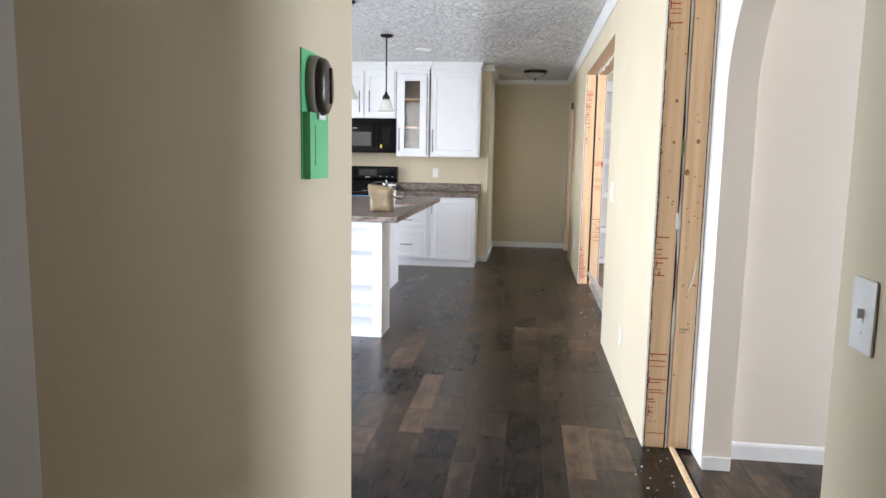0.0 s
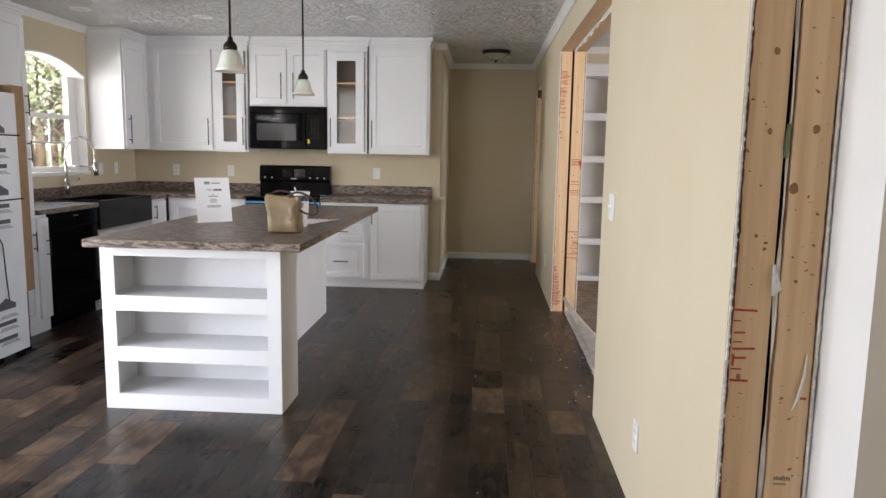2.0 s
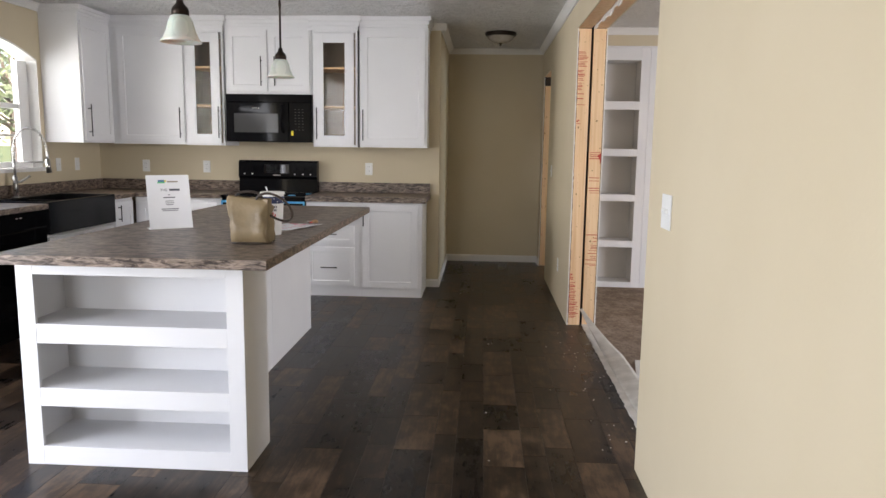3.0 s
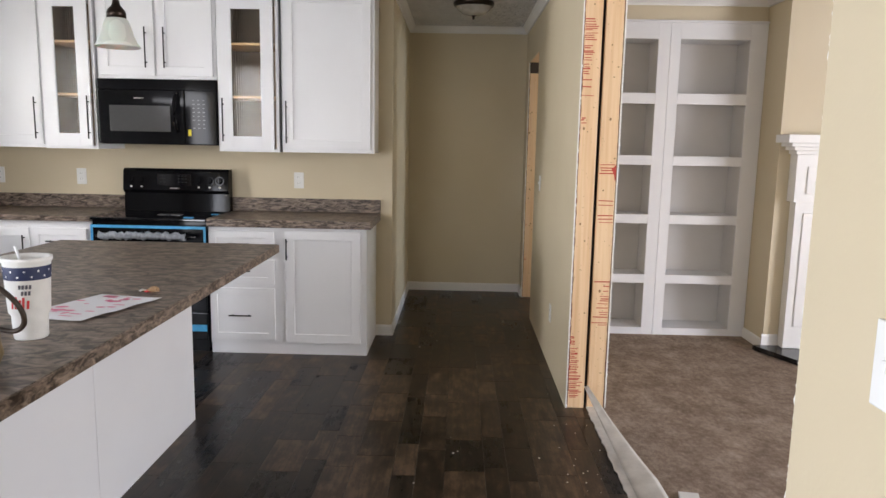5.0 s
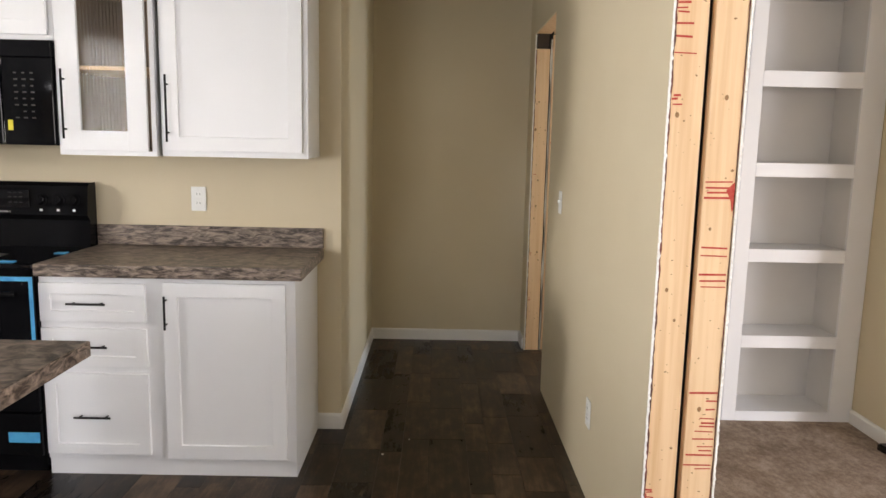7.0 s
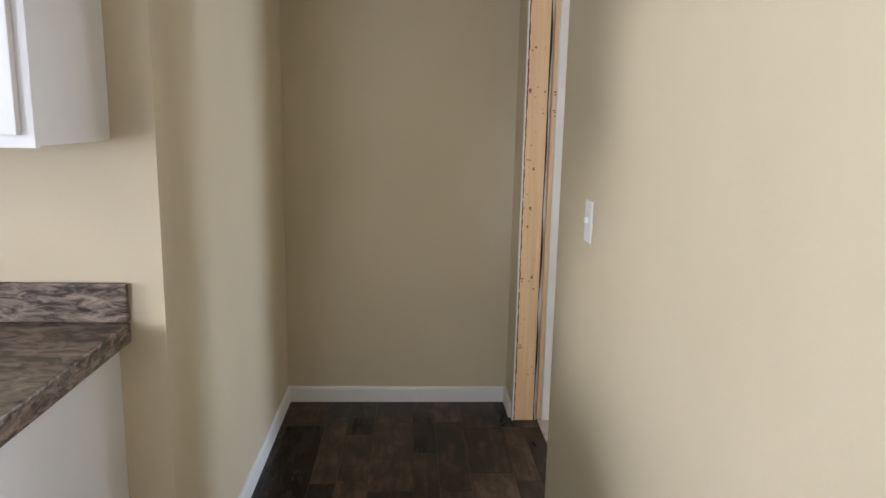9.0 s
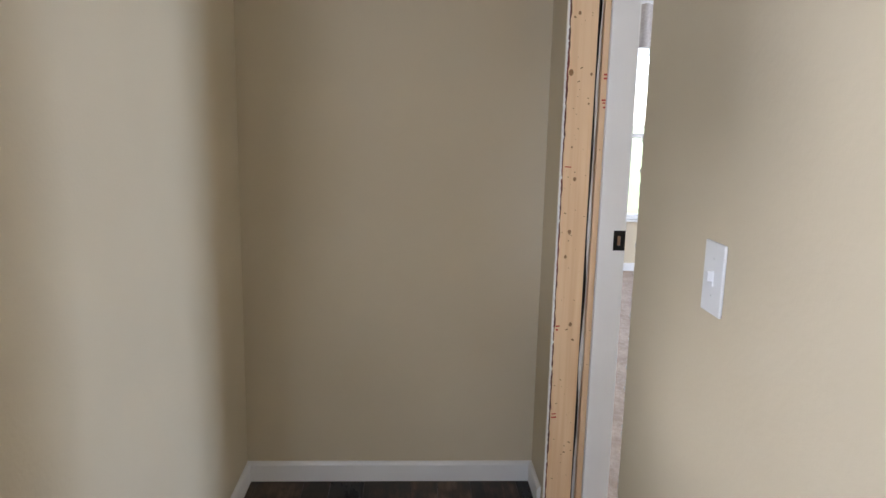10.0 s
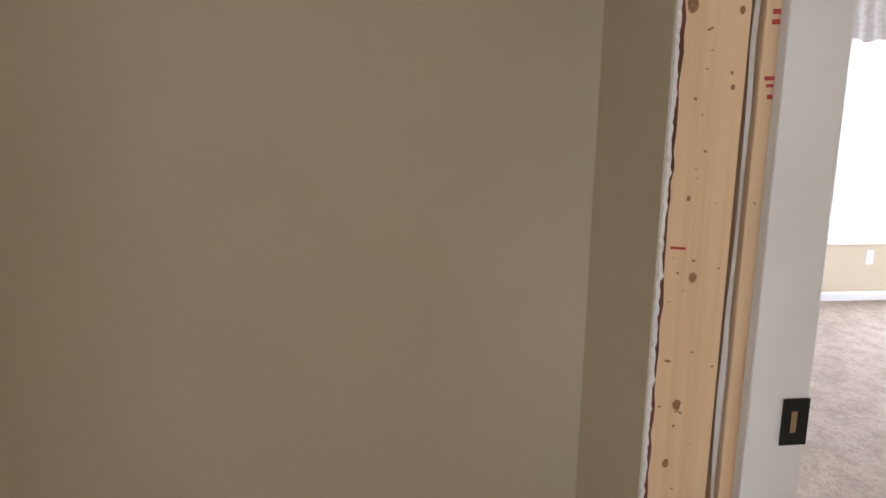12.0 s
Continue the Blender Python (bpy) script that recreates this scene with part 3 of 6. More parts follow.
for k in range(7):
    add_box(stamp, 0.880 + k * 0.006, 0.8845 + k * 0.006, FY + 0.0004, FY + 0.0016, 0.574, 0.582 + 0.002 * (k % 2))
add_box(stamp, 0.880, 0.910, FY + 0.0004, FY + 0.0016, 0.562, 0.566)
tagged(link("lumber_stamp", stamp, GREYMARK), "faded grade stamp on the pine stud", "stamp", kind="stuff")


def arch_wall():
    """The entry's wall with its round-topped opening."""
    a, b, spring, top = 0.16, 2.085, 1.62, 2.265
    prof = [(b, 0.0)] + [((a + b) / 2 + (b - a) / 2 * math.cos(u), spring + (top - spring) * math.sin(u)) for u in [math.pi * k / 110 for k in range(111)]] + [(a, 0.0)]
    bm = bmesh.new()
    x0, x1 = XR2 + 0.004, 1.088
    for i in range(len(prof) - 1):
        (ya, za), (yb, zb) = prof[i], prof[i + 1]
        f = bm.faces.new([bm.verts.new(c) for c in ((x0, ya, za), (x1, ya, za), (x1, yb, zb), (x0, yb, zb))])
        f.smooth = False
    for x in (x0, x1):
        for i in range(1, len(prof) - 2):
            (ya, za), (yb, zb) = prof[i], prof[i + 1]
            bm.faces.new([bm.verts.new(c) for c in ((x, ya, za), (x, yb, zb), (x, yb, CH), (x, ya, CH))])
        bm.faces.new([bm.verts.new(c) for c in ((x, b, 0), (x, 2.36, 0), (x, 2.36, CH), (x, b, CH))])
        bm.faces.new([bm.verts.new(c) for c in ((x, a, 0), (x, -1.7, 0), (x, -1.7, CH), (x, a, CH))])
    for f in bm.faces:
        f.material_index = 1 if abs(f.calc_center_median().x - x0) < 1e-4 else 2
    bmesh.ops.remove_doubles(bm, verts=bm.verts, dist=0.0005)
    bmesh.ops.recalc_face_normals(bm, faces=bm.faces)
    return structure("wall_arch", bm, [WALL, WHITE, ENTRYWALL], "beige wall with a round arched opening")


arch_wall()
baseboard((1.089, 2.25, 0), (6.3, 2.25, 0), (0, -1, 0))
structure("arch_jamb_base", box(0.966, 1.086, 2.073, 2.0845, 0, 0.06, bevel=0.002), WHITE, "white painted base block with torn edge", "baseboard")

# crown mouldings and baseboards
crown((XR, -3.1, CH), (XR, YE, CH), (-1, 0, 0))
crown((XH, YE, CH), (XR, YE, CH), (0, -1, 0))
crown((XH, YB, CH), (XH, YE, CH), (1, 0, 0))
crown((-0.45, YB, CH), (XH + 0.05, YB, CH), (0, -1, 0))
crown((XL, 6.0, CH), (XL, 8.2, CH), (1, 0, 0))
crown((XR2, 9.36, CH), (2.33, 9.36, CH), (0, -1, 0))
crown((2.33, 8.95, CH), (2.33, 9.37, CH), (-1, 0, 0))
baseboard((XH, YE, 0), (XR, YE, 0), (0, -1, 0))
baseboard((XH, YB - 0.013, 0), (XH, YE, 0), (1, 0, 0))
baseboard((-0.47, YB, 0), (XH + 0.013, YB, 0), (0, -1, 0))
baseboard((XR, 10.853, 0), (XR, YE, 0), (-1, 0, 0))
baseboard((0.74, 15.62, 0), (6.35, 15.62, 0), (0, -1, 0))

# ---- floors
structure("carpet_living_room", box(0.93, 6.35, 2.36, 9.74, -0.008, 0.006), CARPET, "brown cut-pile carpet", "carpet")
structure("carpet_bedroom", box(0.86, 6.35, 9.84, 15.7, -0.008, 0.006), CARPET_LIGHT, "beige cut-pile carpet", "carpet")

# ---------------------------------------------------------------- cabinets


def bar_handle(parent, a, b, out=0.030, r=0.0048, label="black bar handle"):
    """A round bar between a and b, held off the door by two posts; the door's face looks along -y."""
    a, b = Vector(a), Vector(b)
    bm = bmesh.new()
    o = Vector((0, -out, 0))
    cyl(bm, a + o, b + o, r, seg=10)
    for f in (0.14, 0.86):
        p = a.lerp(b, f)
        cyl(bm, p, p + o, r * 0.9, seg=8)
    return part("handle", bm, BLACKMETAL, parent, label)


def shaker(parent, name, x0, x1, z0, z1, handle=None, rail=0.058, glazed=False):
    """A framed door or drawer front, 20 mm thick, with its panel set back (or a reeded pane)."""
    bm = bmesh.new()
    f0, f1 = -0.021, -0.001
    if glazed:
        add_box(bm, x0, x0 + rail, f0, f1, z0, z1, 0.0015)
        add_box(bm, x1 - rail, x1, f0, f1, z0, z1, 0.0015)
        add_box(bm, x0 + rail, x1 - rail, f0, f1, z1 - rail, z1, 0.0015)
        add_box(bm, x0 + rail, x1 - rail, f0, f1, z0, z0 + rail, 0.0015)
    else:
        add_box(bm, x0, x1, f0, f1, z0, z1, 0.002)
        bm.faces.ensure_lookup_table()
        front = max((f for f in bm.faces if f.normal.y < -0.9), key=lambda f: f.calc_area())
        bmesh.ops.inset_region(bm, faces=[front], thickness=rail - 0.002, use_even_offset=True)
        bmesh.ops.inset_region(bm, faces=[front], thickness=0.0025, use_even_offset=True)
        for v in front.verts:
            v.co.y += 0.010
    d = part(name, bm, CAB, parent)
    if glazed:
        part("pane", box(x0 + rail - 0.004, x1 - rail + 0.004, f0 + 0.009, f0 + 0.013, z0 + rail - 0.004, z1 - rail + 0.004), REEDED, d, "reeded glass pane").visible_shadow = False
    if handle:
        k, hx, hz, ln = handle
        if k == "v":
            bar_handle(d, (hx, f0, hz), (hx, f0, hz + ln))
        else:
            bar_handle(d, (hx - ln / 2, f0, hz), (hx + ln / 2, f0, hz))
    return d


def crown_run(bm, x0, x1, d, z0, z1, out=0.035, left=True, right=True):
    """The stepped crown on top of a cabinet."""
    h = z1 - z0
    steps = ((0.0, 0.30, 0.006), (0.30, 0.62, 0.018), (0.62, 1.0, out))
    for a, b, o in steps:
        add_box(bm, x0 - (o if left else 0), x1 + (o if right else 0), -o, d, z0 + h * a, z0 + h * b, 0.0012)
    return bm


def cabinet(name, label, m, w, d, z0, z1, fronts, toe=False, top=None, hollow=False, category="cabinet", group="", sides=(True, True), frame_width=0.0):
    """A cabinet unit whose front looks along -y; fronts are (kind, x0, x1, z0, z1, handle)."""
    t = thing(name, label, category, m, group)
    if hollow:
        bm = boxes((0, 0.018, 0, d, z0, z1), (w - 0.018, w, 0, d, z0, z1), (0.018, w - 0.018, 0, d, z0, z0 + 0.02), (0.018, w - 0.018, 0, d, z1 - 0.02, z1), (0.018, w - 0.018, d - 0.01, d, z0 + 0.02, z1 - 0.02))
        part("body", bm, [CAB], t)
        part("lining", boxes((0.0185, 0.021, 0.003, d - 0.014, z0 + 0.021, z1 - 0.021), (w - 0.021, w - 0.0185, 0.003, d - 0.014, z0 + 0.021, z1 - 0.021), (0.0185, w - 0.0185, d - 0.0135, d - 0.011, z0 + 0.021, z1 - 0.021), (0.022, w - 0.022, 0.003, d - 0.015, z0 + 0.0205, z0 + 0.023)), MAPLE, t, "maple-coloured lining")
        for k in (1, 2):
            z = z0 + (z1 - z0) * k / 3 + 0.01
            part("shelf", box(0.02, w - 0.02, 0.02, d - 0.012, z, z + 0.016, bevel=0.001), PINE, t, "pale wood shelf")
        part("lining", boxes((0.019, 0.022, 0.012, d - 0.012, z0 + 0.022, z1 - 0.022), (w - 0.022, w - 0.019, 0.012, d - 0.012, z0 + 0.022, z1 - 0.022), (0.022, w - 0.022, d - 0.014, d - 0.0105, z0 + 0.022, z1 - 0.022)), LINING, t, "tan cabinet lining")
    else:
        part("body", box(0, w, 0, d, z0, z1, bevel=0.0015), CAB, t)
    if frame_width:
        part("face_frame", box(0, frame_width, -0.0005, 0.020, z0 - 0.002, z1 - 0.001, bevel=0.0015), CAB, t)
    if toe:
        part("toe_board", box(0.0, w, 0.010, d, 0.0, z0 - 0.001, bevel=0.0015), CAB, t)
    if top:
        part("crown", crown_run(bmesh.new(), 0, w, d, z1 + 0.0005, top, left=sides[0], right=sides[1]), CAB, t)
    for kind, x0, x1, a, b, h in fronts:
        shaker(t, "drawer_front" if kind == "drawer" else "door", x0, x1, a, b, h, {"drawer": 0.045, "glass": 0.082}.get(kind, 0.058), kind == "glass")
    return t


LINING = mat("tan_cabinet_lining", (0.27, 0.19, 0.12), (0.24, 0.17, 0.105), 6, 0.5)
CLEARWRAP = mat("clear_plastic_wrap", (0.62, 0.65, 0.70), (0.40, 0.43, 0.48), 40, 0.22, 0.8, 60)
CLEARWRAP.node_tree.nodes["Principled BSDF"].inputs["Transmission Weight"].default_value = 0.55
UF = 8.715        # front of the wall cabinets' bodies
UD = YB - UF - 0.002
UT, UB = 2.405, 1.352
# wall cabinets on the back wall
cabinet("wall_cabinet", "white shaker wall cabinet with a long black handle beside the hall", pose(-1.062, UF, 0), 0.605, UD, UB, UT,
        [("door", 0.018, 0.594, UB + 0.022, UT - 0.03, ("v", 0.036, 1.41, 0.275))], top=CH - 0.001, group="wall cabinets", sides=(False, True), frame_width=0.617)
for x, w, hx in ((-1.483, 0.405, 0.040), (-2.657, 0.355, 0.314)):
    cabinet("glazed_wall_cabinet", "white wall cabinet with a reeded glass door and two wooden shelves", pose(x, UF - 0.022, 0), w, UD + 0.022, UB - 0.004, 2.375,
            [("glass", 0.018, w - 0.030, UB + 0.016, 2.35, ("v", hx, 1.415, 0.282))], top=CH - 0.001, hollow=True, group="glazed wall cabinets", sides=(True, True))
cabinet("wall_cabinet", "white two-door shaker cabinet above the microwave oven", pose(-2.290, UF, 0), 0.796, UD, 1.816, UT,
        [("door", 0.02, 0.390, 1.836, UT - 0.03, ("v", 0.340, 1.885, 0.26)), ("door", 0.408, 0.776, 1.836, UT - 0.03, ("v", 0.464, 1.885, 0.26))], top=CH - 0.001, group="wall cabinets", sides=(False, False))
cabinet("wall_cabinet", "white wide shaker wall cabinet in the kitchen corner", pose(-3.362, UF, 0), 0.703, UD, UB, UT,
        [("door", 0.080, 0.686, UB + 0.022, UT - 0.03, ("v", 0.651, 1.41, 0.275))], top=CH - 0.001, group="wall cabinets", sides=(False, False))
cabinet("wall_cabinet", "white shaker wall cabinet beside the arched window", pose(-3.36, 8.126, 0, 0, 0, 90), 0.60, 0.338, UB + 0.004, 2.42,
        [("door", 0.02, 0.55, UB + 0.022, 2.38, ("v", 0.07, 1.41, 0.275))], top=CH - 0.001, group="wall cabinets", sides=(True, False))

# base cabinets
BF = 8.505
cabinet("base_cabinet", "white base cabinet with three drawers and a door, black handles", pose(-1.518, BF, 0), 1.048, YB - BF - 0.002, 0.074, 0.861,
        [("drawer", 0.006, 0.437, 0.673, 0.834, ("h", 0.206, 0.752, 0.157)), ("drawer", 0.006, 0.437, 0.481, 0.645, ("h", 0.206, 0.572, 0.157)),
         ("drawer", 0.006, 0.437, 0.100, 0.453, ("h", 0.210, 0.270, 0.15)), ("door", 0.510, 1.010, 0.086, 0.842, ("v", 0.524, 0.651, 0.140))], toe=True, group="base cabinets")
cabinet("base_cabinet", "white base cabinet with drawer and door beside the range", pose(-3.09, BF, 0), 0.800, YB - BF - 0.002, 0.088, 0.876,
        [("drawer", 0.40, 0.765, 0.667, 0.828, ("h", 0.58, 0.742, 0.15)), ("door", 0.40, 0.765, 0.10, 0.645, ("v", 0.73, 0.46, 0.137)), ("door", 0.035, 0.38, 0.10, 0.83, ("v", 0.35, 0.643, 0.137))], toe=True, group="base cabinets")
LF = -3.115
lw = XL + 0.002 - LF
cabinet("base_cabinet", "narrow white base cabinet with a black handle", pose(LF, 6.02, 0, 0, 0, 90), 0.17, -lw, 0.10, 0.876, [("door", 0.01, 0.16, 0.11, 0.85, ("v", 0.12, 0.56, 0.14))], toe=True, group="base cabinets")
cabinet("sink_cabinet", "white base cabinet under the black sink", pose(LF, 6.96, 0, 0, 0, 90), 1.09, -lw, 0.088, 0.685, [("door", 0.02, 0.54, 0.10, 0.665, ("v", 0.50, 0.5, 0.13)), ("door", 0.555, 1.07, 0.10, 0.665, ("v", 0.59, 0.5, 0.13))], toe=True, group="base cabinets")
cabinet("base_cabinet", "white corner base cabinet with a black handle", pose(LF, 8.052, 0, 0, 0, 90), 0.43, -lw, 0.088, 0.876, [("door", 0.03, 0.40, 0.10, 0.85, ("v", 0.09, 0.68, 0.14))], toe=True, group="base cabinets")
# tall pantry and the cabinet above the refrigerator
cabinet("pantry_cabinet", "tall white pantry cabinet with stepped crown and black handles", pose(LF, 5.45, 0, 0, 0, 90), 0.57, -lw, 0.088, 2.27,
        [("door", 0.02, 0.555, 0.10, 0.86, ("v", 0.51, 0.62, 0.14)), ("door", 0.02, 0.555, 0.88, 1.49, ("v", 0.515, 1.26, 0.15)), ("door", 0.02, 0.555, 1.51, 2.25, ("v", 0.515, 1.58, 0.16))], toe=True, top=2.33, sides=(False, True))
cabinet("top_cabinet", "small white cabinet with crown on top of the pantry", pose(LF - 0.05, 5.47, 0, 0, 0, 90), 0.50, -lw - 0.05, 2.331, 2.44, [("door", 0.02, 0.48, 2.34, 2.435, None)], top=CH - 0.001)
cabinet("wall_cabinet", "white cabinet above the refrigerator", pose(LF + 0.03, 4.50, 0, 0, 0, 90), 0.93, -lw + 0.03, 1.87, 2.40, [("door", 0.02, 0.46, 1.885, 2.36, None), ("door", 0.475, 0.91, 1.885, 2.36, None)], top=CH - 0.001, group="wall cabinets", sides=(True, False))


# worktops
def worktop(name, label, rows, bevel=0.006):
    t = thing(name, label, "countertop", pose(0, 0, 0))
    for nm, r in rows:
        part(nm, box(*r, bevel=bevel), COUNTER, t)
    return t


worktop("countertop", "brown streaked laminate countertop beside the range", [("slab", (-1.5195, -0.438, 8.462, YB - 0.003, 0.862, 0.914)), ("backsplash", (-1.5195, -0.438, YB - 0.024, YB - 0.003, 0.9145, 1.012))])
worktop("countertop", "brown streaked laminate countertop round the sink", [
    ("slab", (-3.072, -2.290, 8.462, YB - 0.003, 0.8765, 0.914)), ("slab", (XL + 0.003, -3.0725, 8.055, YB - 0.003, 0.8765, 0.914)),
    ("slab", (XL + 0.003, -3.0725, 6.022, 6.955, 0.8765, 0.914)), ("slab", (XL + 0.003, -3.56, 6.9555, 8.0545, 0.8765, 0.914)),
    ("backsplash", (XL + 0.025, -2.290, YB - 0.024, YB - 0.003, 0.9145, 1.012)), ("backsplash", (XL + 0.003, XL + 0.024, 6.022, YB - 0.003, 0.9145, 1.012))])

# ---- island
island = thing("kitchen_island", "white kitchen island with an open bookshelf end", "kitchen island", pose(0, 0, 0))
ix0, ix1, iy0, iy1 = -1.842, -0.894, 4.392, 4.755
part("shelf_frame", boxes((ix0, ix0 + 0.072, iy0, iy0 + 0.02, 0, 0.8755), (ix1 - 0.072, ix1, iy0, iy0 + 0.02, 0, 0.8755), (ix0 + 0.072, ix1 - 0.072, iy0 + 0.0005, iy0 + 0.02, 0.82, 0.8755),
     (ix0 + 0.072, ix1 - 0.072, iy0 + 0.0005, iy0 + 0.02, 0, 0.082), bevel=0.0018), CAB, island)
for z0, z1 in ((0.258, 0.338), (0.530, 0.612)):
    part("shelf", boxes((ix0 + 0.0725, ix1 - 0.0725, iy0 + 0.001, iy0 + 0.02, z0, z1), (ix0 + 0.02, ix1 - 0.02, iy0 + 0.0205, iy1 - 0.014, z1 - 0.022, z1 - 0.001), bevel=0.0015), CAB, island)
part("bottom_shelf", box(ix0 + 0.02, ix1 - 0.02, iy0 + 0.0205, iy1 - 0.014, 0.06, 0.0815), CAB, island)
part("side_panel", box(ix0 + 0.0005, ix0 + 0.0195, iy0 + 0.0205, iy1, 0, 0.8755), CAB, island)
part("side_panel", box(ix1 - 0.0195, ix1 - 0.0005, iy0 + 0.0205, iy1, 0, 0.8755), CAB, island)
part("back_panel", box(ix0 + 0.02, ix1 - 0.02, iy1 - 0.0135, iy1, 0, 0.8755), CAB, island)
part("body", box(ix0 + 0.02, -1.215, iy1 + 0.001, 7.16, 0.0, 0.8755), CAB, island)
part("side_panel", box(-1.2145, -1.204, iy1 + 0.001, 6.035, 0.0, 0.8755, bevel=0.001), CAB, island)
part("side_panel", box(-1.2145, -1.204, 6.038, 7.165, 0.0, 0.8755, bevel=0.001), CAB, island)
worktop("island_countertop", "brown streaked laminate island countertop with square corners", [("slab", (-1.866, -0.766, 4.267, 7.198, 0.876, 0.9165)), ("edge_band", (-1.869, -0.763, 4.264, 4.2665, 0.877, 0.9150)), ("edge_band", (-1.869, -0.763, 7.1985, 7.201, 0.877, 0.9150)),
         ("edge_band", (-1.869, -1.8665, 4.2675, 7.1975, 0.877, 0.9150)), ("edge_band", (-0.7655, -0.763, 4.2675, 7.1975, 0.877, 0.9150))], 0.001)

# ---- range
rg = thing("range", "black electric range with protective blue film", "range", pose(-2.284, 8.49, 0))
rw = 0.762
part("body", box(0, rw, 0.0, 0.635, 0.09, 0.890, bevel=0.004), BLACK, rg)
part("base", box(0.02, rw - 0.02, 0.05, 0.60, 0.0, 0.089), BLACK, rg)
part("cooktop", box(-0.002, rw + 0.002, -0.030, 0.56, 0.8905, 0.910, bevel=0.006), BLACKGLASS, rg, "black glass cooktop")
bm = bmesh.new()
sec = [(0.545, 0.9105), (0.635, 0.9105), (0.635, 1.212), (0.575, 1.212), (0.548, 1.195), (0.530, 1.06), (0.560, 1.035)]
a = [bm.verts.new((0.0, y, z)) for y, z in sec]
b = [bm.verts.new((rw, y, z)) for y, z in sec]
for i in range(len(sec)):
    bm.faces.new((a[i], a[(i + 1) % len(sec)], b[(i + 1) % len(sec)], b[i]))
bm.faces.new(list(reversed(a)))
bm.faces.new(b)
bmesh.ops.recalc_face_normals(bm, faces=bm.faces)
panel = part("control_panel", bm, BLACK, rg)


def on_panel(x, z):
    f = (z - 1.06) / 0.135
    return Vector((x, 0.530 + 0.018 * f - 0.001, z))


for x in (0.060, 0.135, 0.548, 0.627, 0.700):
    p = on_panel(x, 1.130)
    bm = cyl(bmesh.new(), p, p + Vector((0, -0.008, 0)), 0.032, seg=20)
    cyl(bm, p + Vector((0, -0.008, 0)), p + Vector((0, -0.030, 0.004)), 0.024, 0.020, seg=18)
    add_box(bm, p.x - 0.004, p.x + 0.004, p.y - 0.036, p.y - 0.010, p.z - 0.019, p.z + 0.022, 0.001)
    k = part("knob", bm, BLACK, panel)
    q = on_panel(x, 1.083)
    part("knob_mark", box(x - 0.006, x + 0.006, q.y - 0.002, q.y, 1.078, 1.088), PLASTIC, panel, "pale printed knob mark")
d0, d1 = on_panel(0.255, 1.10), on_panel(0.49, 1.18)
part("display", box(0.25, 0.495, d0.y - 0.003, d0.y + 0.006, 1.09, 1.175, bevel=0.002), BLACKGLASS, panel, "black glass clock display")
bm = bmesh.new()
for cx in (0.27, 0.295, 0.40, 0.425, 0.45):
    for cz in (1.115, 1.14, 1.16):
        add_box(bm, cx, cx + 0.014, d0.y - 0.0042, d0.y - 0.003, cz, cz + 0.004)
part("print", bm, GREYGLASS, panel, "faint grey button print")
part("badge", box(0.34, 0.41, on_panel(0, 1.075).y - 0.002, on_panel(0, 1.075).y + 0.004, 1.070, 1.077), STEEL, panel, "small silver badge shape")
od = part("oven_door", boxes((0.004, rw - 0.004, -0.028, -0.001, 0.29, 0.865), bevel=0.005), BLACK, rg)
part("window", box(0.14, rw - 0.14, -0.0300, -0.0285, 0.42, 0.70), BLACKGLASS, od, "dark oven window")
bm = bmesh.new()
cyl(bm, (0.05, -0.070, 0.795), (rw - 0.05, -0.070, 0.795), 0.012, seg=12)
for x in (0.09, rw - 0.09):
    cyl(bm, (x, -0.029, 0.795), (x, -0.070, 0.795), 0.009, seg=8)
part("handle", bm, BLACK, od)
bm = bmesh.new()
r2 = random.Random(8)
pts = []
for i in range(34):
    x = 0.075 + i * 0.0172
    pts.append((x, -0.072 + r2.uniform(-0.004, 0.003), 0.795 + r2.uniform(-0.006, 0.006)))
tube(bm, pts, 0.023, 9)
for v in bm.verts:
    v.co += Vector((0, r2.uniform(-0.004, 0.004), r2.uniform(-0.007, 0.007)))
part("wrapping", bm, CLEARWRAP, od, "crumpled clear-white plastic wrapping on the handle")
part("film", boxes((0.0, rw, -0.0305, -0.0285, 0.842, 0.860), (0.0, 0.016, -0.0305, -0.0285, 0.60, 0.842), (rw - 0.016, rw, -0.0305, -0.0285, 0.50, 0.842)), BLUETAPE, od, "blue protective film strip")
dr = part("drawer", box(0.004, rw - 0.004, -0.026, -0.001, 0.095, 0.280, bevel=0.005), BLACK, rg)
part("film", boxes((rw - 0.14, rw - 0.01, -0.0285, -0.0262, 0.155, 0.20), bevel=0.0004), BLUETAPE, dr, "blue film tape")
part("drawer_lip", boxes((0.20, rw - 0.22, -0.030, -0.0265, 0.245, 0.262), bevel=0.001), GREYGLASS, dr)
part("film", boxes((0.60, 0.66, 0.02, 0.06, 0.9105, 0.914), (rw - 0.06, rw - 0.01, 0.30, 0.34, 0.9105, 0.914)), BLUETAPE, rg, "torn blue film scraps")
part("label", box(0.36, 0.52, 0.20, 0.27, 0.9105, 0.9115), STEEL, rg, "pale leaflet on the cooktop")

